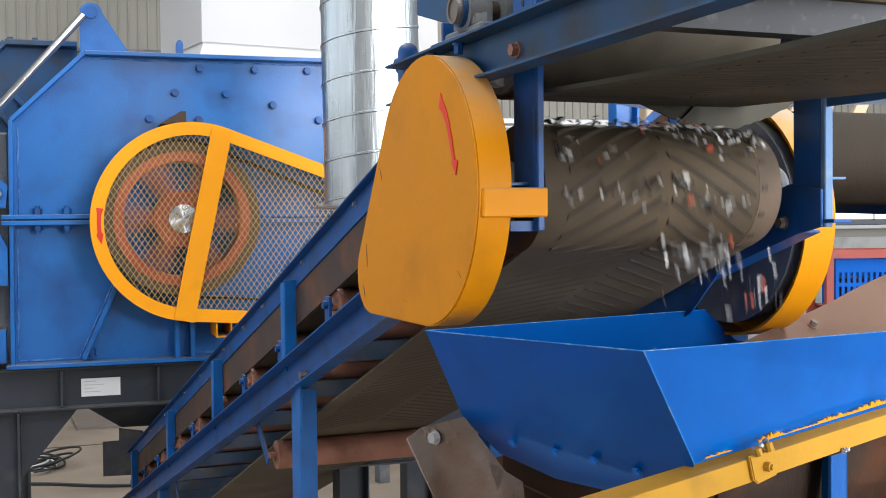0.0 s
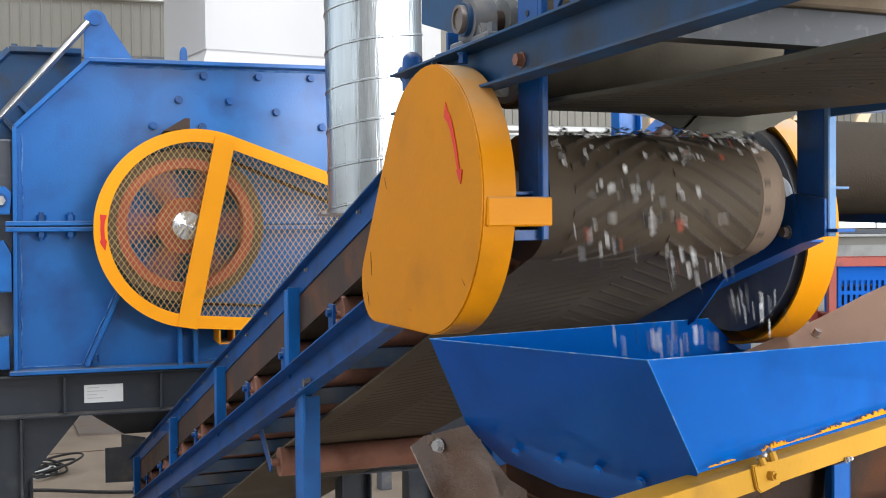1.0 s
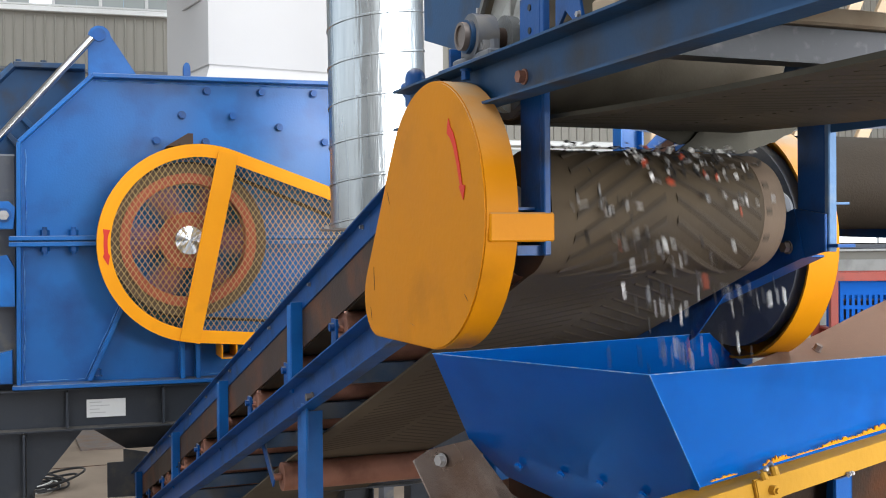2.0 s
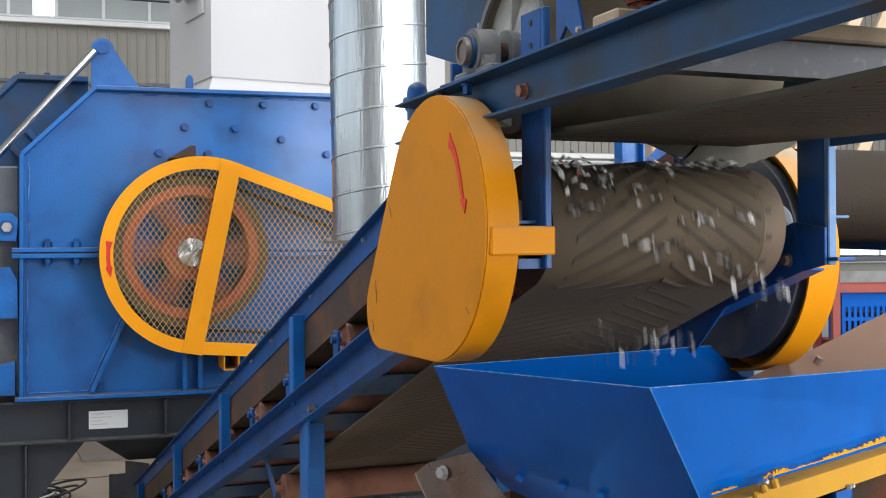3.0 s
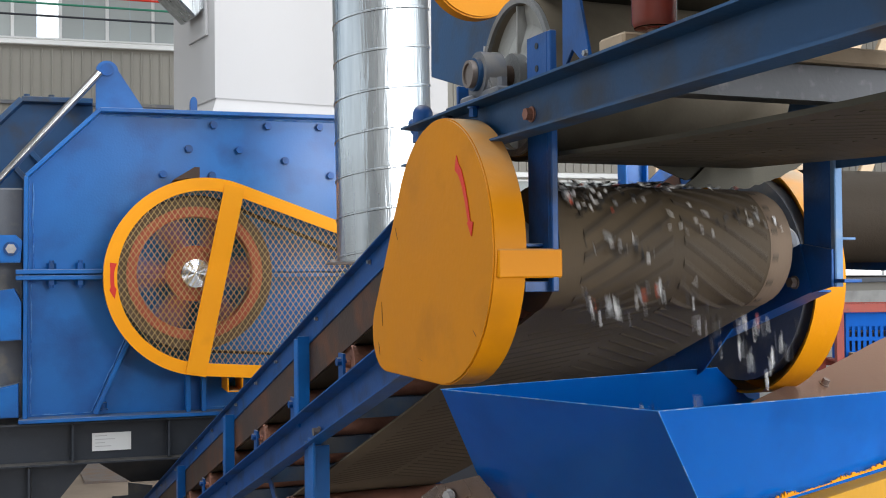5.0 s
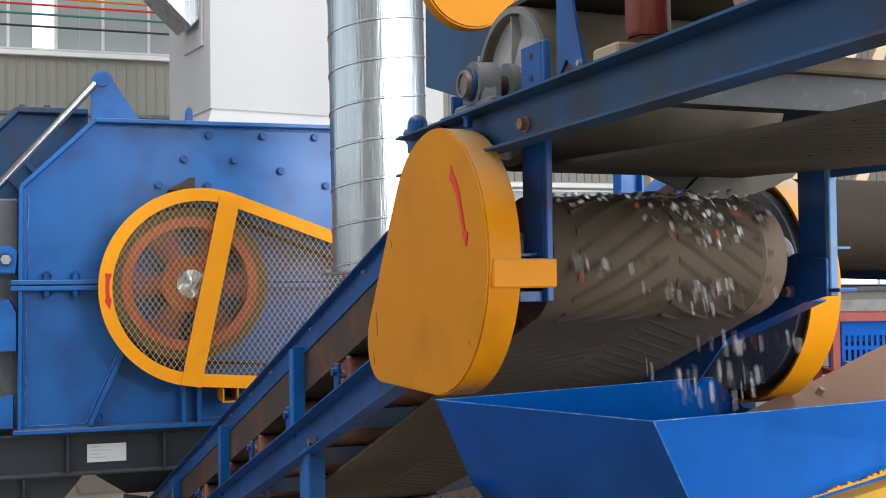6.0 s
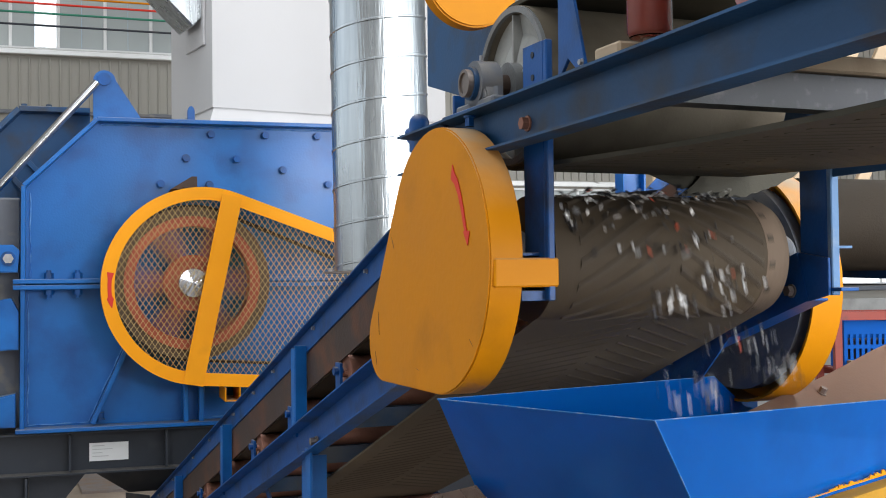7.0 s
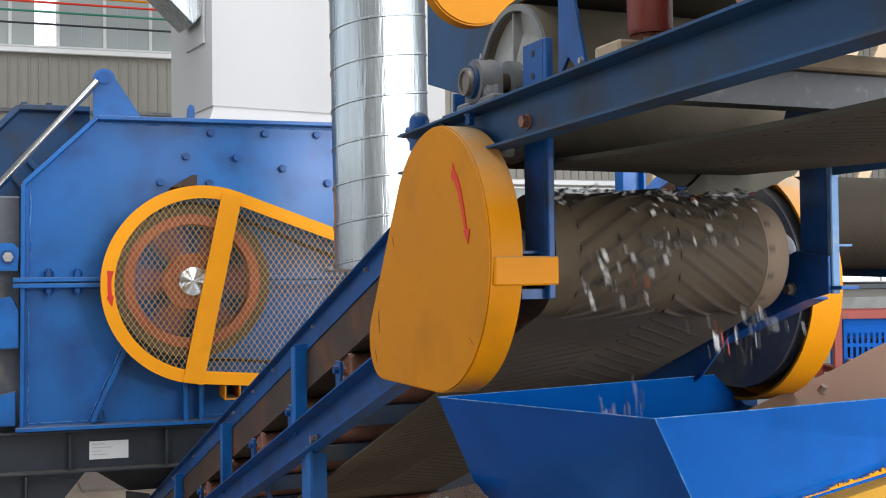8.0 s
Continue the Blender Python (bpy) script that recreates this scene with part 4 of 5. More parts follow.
def chevrons(head):
    """V-shaped ribs that turn with the head drum."""
    def place(x, s, lift):
        a = s / RB
        return V((x, (RB + lift + (0.0004 if abs(x) > 0.21 else -0.0005)) * math.cos(a), (RB + lift + (0.0004 if abs(x) > 0.21 else -0.0005)) * math.sin(a)))
    n = 17
    for k in range(n):
        s = 2 * math.pi * RB * k / n
        for sg in (-1, 1):
            single("belt_rib", lambda bm: rib_strip(bm, place, sg * 0.012, sg * 0.2, s, s + 0.12, 0.004, 0.0065), RIB_RUBBER, head)
    for k in range(14):
        s = 2 * math.pi * RB * k / 14
        single("edge_mark", lambda bm: rib_strip(bm, place, 0.213, 0.226, s, s, 0.0012, 0.006, 1), RIB_RUBBER, head)


def belt(w):
    """Carrying and return runs."""
    def run(bm, c0, c1, z_at, thick, sag=0.0):
        n = 24
        faces = []
        for lift in (0.0, thick):
            rows = []
            for i in range(n + 1):
                c = c0 + (c1 - c0) * i / n
                rows.append([bm.verts.new((0.93 + 0.5 * j / 8, c, z_at(c) - sag * math.sin(math.pi * i / n) + lift)) for j in range(9)])
            faces.append(rows)
        for rows in faces:
            for p, q in zip(rows, rows[1:]):
                for j in range(8):
                    bm.faces.new((p[j], q[j], q[j + 1], p[j + 1]))
        lo, hi = faces
        edge = lambda rows: [r[0] for r in rows] + list(rows[-1][1:]) + [r[-1] for r in reversed(rows[:-1])] + list(reversed(rows[0][1:-1]))
        e0, e1 = edge(lo), edge(hi)
        for k in range(len(e0)):
            m = (k + 1) % len(e0)
            bm.faces.new((e0[k], e0[m], e1[m], e1[k]))

    top = lambda c: DRUM[1] - SLOPE * (c - DRUM[0]) + RB / CS - 0.0005
    low = lambda c: 2.1944 - 0.367 * (c - 1.8597)
    single("carrying_belt", lambda bm: run(bm, DRUM[0] + 0.04, 7.4, top, -0.008), RUBBER, w, "dusty grey-brown rubber belt")
    rb = single("return_belt", lambda bm: [run(bm, 1.8600, 3.67, low, 0.007, 0.006), run(bm, 3.67, 6.9, low, 0.007, 0.02)], RUBBER, w, "dusty grey-brown rubber belt")

    # ribs on the outside of the return run
    for k in range(36):
        for sg in (-1, 1):
            def place(x, s, lift):
                return V((1.18 + x, s, low(s) + 0.0005 - lift - 0.006 * math.sin(math.pi * min(1, max(0, (s - 1.8597) / 1.81)))))
            single("belt_rib", lambda bm: rib_strip(bm, place, sg * 0.012, sg * 0.2, 1.89 + 0.0435 * k, 1.89 + 0.0435 * k + 0.12, 0.0016, 0.006, 6), RIB_RUBBER, rb)


def chain_guard(w):
    C1, R1, C2, R2 = (1.976, 2.302), 0.25, (2.288, 2.136), 0.083
    out = hull2(C1, R1, C2, R2, 44)

    def shell(bm):
        prism(bm, [(0.775, c, z) for c, z in out], (0.063, 0, 0), 0.003)

    g = single("chain_guard", shell, YELLOW, w, "yellow pear-shaped sheet-metal chain guard", smooth=14)

    def arm(bm):
        box(bm, (0.782, 1.722, 2.252), (0.904, 1.772, 2.302), 0.003)

    single("guard_arm", arm, YELLOW, g)
    single("guard_clip", lambda bm: box(bm, (0.84, 1.74, 2.228), (0.90, 1.80, 2.246), 0.001), BLUE_FRAME, g)
    single("guard_clip", lambda bm: box(bm, (0.84, 1.76, 2.306), (0.90, 1.83, 2.312), 0.001), BLUE_FRAME, g)

    def arrow(bm):
        # curved stroke with a ragged upper end and a pointed head below
        mid = [(1.881, 2.474, 0.0006), (1.879, 2.458, 0.007), (1.874, 2.448, 0.014), (1.863, 2.438, 0.0095), (1.851, 2.420, 0.007), (1.837, 2.388, 0.006), (1.828, 2.360, 0.0052), (1.824, 2.352, 0.0048), (1.821, 2.351, 0.0135), (1.8165, 2.326, 0.0005)]
        up = [(0.7742, c + ww, z) for c, z, ww in mid]
        lo = [(0.7742, c - ww, z) for c, z, ww in mid]
        prism(bm, up + list(reversed(lo)), (-0.0012, 0, 0))

    single("arrow", arrow, RED_PAINT, g, "red painted direction arrow")
    rnd = random.Random(12)
    for c, z, ln, lean in ((2.318, 2.085, 0.03, 0.3), (2.30, 2.15, 0.05, 0.1), (1.915, 2.545, 0.012, 1.2), (2.20, 2.33, 0.03, 0.5), (1.80, 2.15, 0.02, 0.9), (2.06, 2.09, 0.025, 1.4)):
        def scratch(bm):
            w2 = rnd.uniform(0.0008, 0.0018)
            dc, dz = ln * math.sin(lean), ln * math.cos(lean)
            prism(bm, [(0.7744, c, z), (0.7744, c + dc * 0.5 + w2, z + dz * 0.5), (0.7744, c + dc, z + dz), (0.7744, c + dc * 0.5 - w2, z + dz * 0.5)], (-0.0006, 0, 0))
        single("scratch", scratch, SKIRT, g, "dark paint scratch")


def drive_guard(w):
    """Round yellow guard on the far side of the head drum."""
    c, z, R = 2.215, 2.245, 0.272
    g = single("drive_guard", lambda bm: [ring_tube(bm, (1.632, c, z), (1.71, c, z), R, R - 0.006, 56), tube(bm, (1.704, c, z), (1.71, c, z), R - 0.005, 56)], YELLOW, w, "round yellow drive guard, open towards the belt")
    single("drive_sprocket", lambda bm: [tube(bm, (1.625, c, z), (1.655, c, z), R - 0.03, 48), tube(bm, (1.60, c, z), (1.63, c, z), 0.09, 32)], DUSTY_GREY, g, "dark drive wheel inside the guard")
    single("guard_stay", lambda bm: box(bm, (1.49, 2.15, 2.15), (1.64, 2.2, 2.2), 0.002), BLUE_FRAME, g)


conveyor_ob, head_drum = lower_conveyor()

# ---- upper conveyor overhead ----


def upper_conveyor():
    w = thing("overhead_conveyor", CV, "dark blue overhead belt conveyor seen from below, with sagging dusty belt", "conveyor")
    zb = lambda c: 2.537 + 0.012 * (1.784 - c)
    PC = (1.93, 2.632)
    R = 0.160
    single("side_beam", lambda bm: channel(bm, (0.855, 2.28, zb(2.28)), (0.855, -1.4, zb(-1.4)), 0.084, 0.043, 0.006, -1), NAVY, w, "dark blue steel channel")
    single("side_beam", lambda bm: channel(bm, (1.515, 2.28, zb(2.28)), (1.515, -1.4, zb(-1.4)), 0.084, 0.043, 0.006, 1), NAVY, w, "dark blue steel channel")
    single("beam_bolt", lambda bm: hexbolt(bm, (0.852, 1.73, 2.532), (-1, 0, 0), 0.011, 0.014), RUST_ROLL, w, "rusty bolt head")
    for c in (1.93, 2.06):
        single("beam_bolt", lambda bm: hexbolt(bm, (0.83, c, 2.572), (0, 0, -1), 0.009, 0.02), BLUE_FRAME, w)
    for c in (1.42, 0.62, -0.3):
        single("cross_channel", lambda bm: channel(bm, (0.86, c, 2.555), (1.51, c, 2.555), 0.056, 0.04, 0.005, 1), GREY_CHANNEL, w, "dusty grey steel cross channel")
    for c in (1.42, 0.62):
        tb = single("packing_strip", lambda bm: box(bm, (0.90, c - 0.02, 2.584), (1.50, c + 0.045, 2.612), 0.004), DUSTY_BOARD, w, "brown dusty packing strip on the cross channel")
        single("strip_clip", lambda bm: box(bm, (1.10, c - 0.03, 2.586), (1.135, c - 0.018, 2.622), 0.002), GREY_STEEL, tb)
    p = single("tail_pulley", lambda bm: ring_tube(bm, (0.922, *PC), (1.44, *PC), R - 0.0085, R - 0.022, 56), LAGGING, w, "belt pulley with dusty rubber lagging")
    single("pulley_rim", lambda bm: ring_tube(bm, (0.914, *PC), (0.926, *PC), R - 0.010, R - 0.022, 56), CAST, p, "grey steel pulley rim")

    def web_disc(bm):
        # dished cast web
        for (d0, r0), (d1, r1) in (((0.936, R - 0.021), (0.942, 0.10)), ((0.942, 0.10), (0.930, 0.06)), ((0.930, 0.06), (0.926, 0.04))):
            tube(bm, (d0, *PC), (d1, *PC), r0, 48, r1, caps=False)

    single("pulley_disc", web_disc, PALE_CAST, p, "dusty pale grey cast web")
    single("pulley_boss", lambda bm: ring_tube(bm, (0.906, *PC), (0.945, *PC), 0.044, 0.02, 28), CAST, p)
    for k in range(6):
        t = radians(30 + 60 * k)
        single("spoke", lambda bm: bar(bm, (0.932, PC[0] + 0.04 * math.cos(t), PC[1] + 0.04 * math.sin(t)), (0.932, PC[0] + 0.136 * math.cos(t), PC[1] + 0.136 * math.sin(t)), 0.005, 0.022, 0.001, (1, 0, 0)), PALE_CAST, p)
    single("shaft", lambda bm: tube(bm, (0.835, *PC), (0.95, *PC), 0.021, 20), SKIRT, p, "rust-brown shaft")

    def block(bm):
        ring_tube(bm, (0.838, *PC), (0.880, *PC), 0.043, 0.022, 32)
        box(bm, (0.838, PC[0] - 0.085, 2.579), (0.880, PC[0] + 0.085, 2.60), 0.004)
        prism(bm, [(0.842, PC[0] - 0.055, 2.598), (0.842, PC[0] + 0.055, 2.598), (0.842, PC[0] + 0.036, 2.63), (0.842, PC[0] - 0.036, 2.63)], (0.034, 0, 0), 0.003)
        for d in (-0.066, 0.066):
            tube(bm, (0.859, PC[0] + d, 2.59), (0.859, PC[0] + d, 2.618), 0.010, 6)

    bb = single("bearing", block, DUSTY_GREY, w, "grey cast pillow-block bearing")
    single("bearing_seal", lambda bm: tube(bm, (0.829, *PC), (0.840, *PC), 0.031, 28), NAVY, bb, "blue-black seal ring")
    single("bearing_cap", lambda bm: [ring_tube(bm, (0.818, *PC), (0.833, *PC), 0.026, 0.020, 28), tube(bm, (0.822, *PC), (0.832, *PC), 0.020, 24)], DULL_STEEL, bb)
    single("grease_nipple", lambda bm: [tube(bm, (0.85, PC[0] - 0.012, PC[1] + 0.042), (0.85, PC[0] - 0.014, PC[1] + 0.052), 0.004, 10)], GREY_STEEL, bb)
    single("bearing_pad", lambda bm: box(bm, (0.815, PC[0] - 0.1, 2.575), (0.885, PC[0] + 0.1, 2.581), 0.001), BLUE_FRAME, bb)

    # belt: return run, bend round the pulley, carrying run
    def loop(bm):
        pts = []
        for i in range(31):
            c = -1.4 + (PC[0] + 1.4) * i / 30
            sag = 0.018 * math.sin(math.pi * min(1, max(0, (c - 0.4) / 1.5)))
            pts.append((c, PC[1] - R - sag))
        for i in range(1, 24):
            a = -math.pi / 2 + math.pi * i / 24
            pts.append((PC[0] + R * math.cos(a), PC[1] + R * math.sin(a)))
        for i in range(31):
            pts.append((PC[0] - (PC[0] + 1.4) * i / 30, PC[1] + R))
        skins = []
        for k in (0.0, 0.008):
            rows = []
            for i, (c, z) in enumerate(pts):
                p0, p1 = pts[max(0, i - 1)], pts[min(len(pts) - 1, i + 1)]
                d = V((p1[0] - p0[0], p1[1] - p0[1])).normalized()
                cc, zz = c - d.y * k, z + d.x * k
                rows.append([bm.verts.new((0.925 + 0.52 * j / 6, cc, zz)) for j in range(7)])
            skins.append(rows)
        for rows in skins:
            for p, q in zip(rows, rows[1:]):
                for j in range(6):
                    bm.faces.new((p[j], q[j], q[j + 1], p[j + 1]))
        for p, q, p2, q2 in zip(skins[0], skins[0][1:], skins[1], skins[1][1:]):
            for j in (0, 6):
                bm.faces.new((p[j], q[j], q2[j], p2[j]))

    ub = single("belt", loop, OLIVE_BELT, w, "sagging dusty grey-brown rubber belt")

    for k in range(36):
        for sg in (-1, 1):
            def place(x, s, lift):
                return V((1.185 + x, s, PC[1] - R - 0.0002 - 0.018 * math.sin(math.pi * min(1, max(0, (s - 0.4) / 1.5))) - lift))
            single("belt_rib", lambda bm: rib_strip(bm, place, sg * 0.012, sg * 0.22, 0.25 + 0.0435 * k, 0.25 + 0.0435 * k + 0.12, 0.0008, 0.006, 12), OLIVE_BELT, ub)
    # scraper flap and its holder below the pulley
    def flap(bm):
        rnd = random.Random(3)
        low = [(1.368 + 0.16 * k / 8, 2.05, 2.440 + rnd.uniform(-0.002, 0.002)) for k in range(9)]
        low += [(1.528 + 0.138 * k / 10, 2.05, 2.440 + 0.045 * (k / 10) ** 1.3 + rnd.uniform(-0.003, 0.003)) for k in range(1, 11)]
        top = [(1.702, 2.05, 2.509), (1.455, 2.05, 2.512), (1.404, 2.05, 2.464)]
        prism(bm, low + top, (0, 0.006, 0))

    single("scraper_flap", flap, OLIVE_BELT, w, "worn dusty rubber scraper flap with ragged edge")
    single("scraper_holder", lambda bm: prism(bm, [(1.276, 2.06, 2.494), (1.30, 2.06, 2.487), (1.385, 2.06, 2.456), (1.47, 2.06, 2.47), (1.47, 2.06, 2.52), (1.276, 2.06, 2.52)], (0, 0.006, 0)), OLIVE_BELT, w)
    # guide roller, brace and head bits above the beam
    def gr(bm):
        tube(bm, (0.897, 1.415, 2.626), (0.897, 1.415, 2.90), 0.0335, 32, caps=False)
        for z0, r0, z1, r1 in ((2.618, 0.025, 2.620, 0.030), (2.620, 0.030, 2.626, 0.0335)):
            tube(bm, (0.897, 1.415, z0), (0.897, 1.415, z1), r0, 32, r1, caps=z0 < 2.619)
        bmesh.ops.remove_doubles(bm, verts=bm.verts[:], dist=0.0002)
    g = single("guide_roller", gr, RED_GLOSS, w, "glossy red vertical belt guide roller")
    single("guide_pin", lambda bm: tube(bm, (0.897, 1.415, 2.575), (0.897, 1.415, 2.625), 0.010, 14), DULL_STEEL, g)
    single("guide_bracket", lambda bm: [box(bm, (0.85, 1.36, 2.582), (0.93, 1.53, 2.590), 0.001), box(bm, (0.865, 1.45, 2.59), (0.92, 1.525, 2.621), 0.004)], DUSTY_BOARD, g, "dust-caked packing block")

    def brace(bm):
        # angle iron whose foot is notched over the beam
        prism(bm, [(0.868, 1.649, 2.590), (0.868, 1.613, 2.624), (0.868, 1.613, 3.1), (0.868, 1.640, 3.1)], (0.006, 0, 0), 0.001)
        prism(bm, [(0.866, 1.613, 2.624), (0.866, 1.573, 2.592), (0.866, 1.553, 2.602), (0.866, 1.588, 2.712), (0.866, 1.590, 3.1), (0.866, 1.613, 3.1)], (0.005, 0, 0), 0.001)

    br = single("brace", brace, BLUE_FRAME, w)
    single("brace_bolt", lambda bm: hexbolt(bm, (0.866, 1.564, 2.608), (-1, 0, 0), 0.005, 0.006), GREY_STEEL, br)
    single("drive_plate", lambda bm: prism(bm, [(1.0, 2.576, 2.741), (1.0, 2.323, 2.672), (1.0, 2.19, 2.672), (1.0, 2.19, 3.3), (1.0, 2.57, 3.3)], (0.012, 0, 0), 0.002), NAVY, w, "dark blue plate behind the pulley")
    single("pulley_guard", lambda bm: [prism(bm, [(0.934 + 0.107 * math.cos(radians(a)), 2.14, 2.897 + 0.107 * math.sin(radians(a))) for a in range(0, 360, 6)], (0, 0.04, 0), 0.004)], YELLOW, w, "round yellow pulley guard")
    # two added dark sheets, so the gaps round the far beam look dark
    single("far_skirt", lambda bm: box(bm, (1.497, 0.2, 2.455), (1.503, 1.75, 2.51), 0.001), NAVY, w, "dark sheet added to close the gap below the far beam")
    single("far_side_plate", lambda bm: box(bm, (1.497, 1.75, 2.58), (1.503, 2.06, 2.625), 0.001), NAVY, w, "dark strip added to close the gap above the far beam")
    for c in (1.22, 0.55):
        single("carrying_roller", lambda bm: tube(bm, (0.935, c, 2.66), (1.47, c, 2.66), 0.045, 28), RED_GLOSS, w, "dull red carrying roller under the belt")
    single("takeup_screw", lambda bm: tube(bm, (0.90, 2.20, 2.57), (0.90, 2.42, 2.59), 0.014, 14), BLUE_FRAME, w)

    def cap(bm):
        tube(bm, (0.90, 2.375, 2.555), (0.90, 2.375, 2.618), 0.023, 20)
        bmesh.ops.create_uvsphere(bm, u_segments=18, v_segments=9, radius=0.023, matrix=Matrix.Translation((0.90, 2.375, 2.618)))
        tube(bm, (0.90, 2.39, 2.60), (0.90, 2.44, 2.606), 0.011, 12)

    single("takeup_cap", cap, BLUE_FRAME, w, "blue rounded take-up cap")
    single("beam_end_plate", lambda bm: box(bm, (0.85, 2.05, 2.58), (0.95, 2.06, 2.63), 0.001), BLUE_FRAME, w)
    for a in (0.855, 1.515):
        single("leg", lambda bm: box(bm, (a - 0.03, -1.35, 0), (a + 0.03, -1.27, zb(-1.3) - 0.04), 0.002), BLUE_FRAME, w)
    return w, p


upper_ob, upper_pulley = upper_conveyor()

# ---- receiving hopper on its own conveyor ----
HP = pose(0, 0, 0, 0, 0, 43)


def sheet(bm, pts, thick):
    f = bm.faces.new([bm.verts.new(p) for p in pts])
    bmesh.ops.solidify(bm, geom=[f], thickness=thick)


def hopper():
    w = thing("feed_hopper", HP, "bright blue sheet-steel feed hopper catching the falling scrap", "hopper")
    A, B, C = (1.365, 1.512, 2.052), (1.382, 1.046, 2.050), (2.6, 1.046, 2.005)
    a, b, c = (1.508, 1.565, 1.871), (1.539, 1.065, 1.852), (2.6, 1.062, 1.875)
    nn = (V(B) - V(A)).cross((V(a) + V(b)) / 2 - V(A))

    def flat(y, z):
        return (A[0] - (nn.y * (y - A[1]) + nn.z * (z - A[2])) / nn.x, y, z)

    a, b = flat(a[1], a[2]), flat(b[1], b[2])
    foot = [flat(y, z) for y, z in ((1.525, 1.80), (1.411, 1.764), (1.277, 1.759), (1.10, 1.79))]
    single("end_wall", lambda bm: sheet(bm, [A, a, *foot, b, B], 0.006), BLUE_HOPPER, w, "blue sloping end wall")
    single("side_wall", lambda bm: sheet(bm, [B, b, c, C], 0.006), BLUE_HOPPER, w, "bright blue side wall")
    D, d = (2.231, 1.512, 2.036), (2.36, 1.512, 1.955)
    single("side_wall", lambda bm: sheet(bm, [A, D, d, (2.75, 1.50, 1.89), (2.75, 1.55, 1.78), (1.545, 1.55, 1.835)], 0.006), BLUE_HOPPER, w, "bright blue side wall")
    single("corner_edge", lambda bm: bar(bm, V(B) + V((-0.002, -0.003, 0)), V(b) + V((-0.002, -0.003, 0)), 0.002, 0.002, 0.0004), HOPPER_EDGE, w, "chipped pale corner edge")
    for p, q in ((A, B), (B, C), (A, D)):
        single("rim_edge", lambda bm: bar(bm, p, q, 0.0045, 0.0014, 0.0003), HOPPER_EDGE, w, "rim edge with paint worn pale")
    n = (V(B) - V(A)).cross(V(a) - V(A)).normalized()
    n = n if n.x < 0 else -n
    for p in ((1.538, 1.461, 1.837), (1.544, 1.361, 1.835), (1.549, 1.275, 1.831), (1.559, 1.19, 1.823)):
        single("wall_bolt", lambda bm: hexbolt(bm, V(p) + n * 0.006, n, 0.0075, 0.005), BLUE_HOPPER, w)
    return w


hopper()


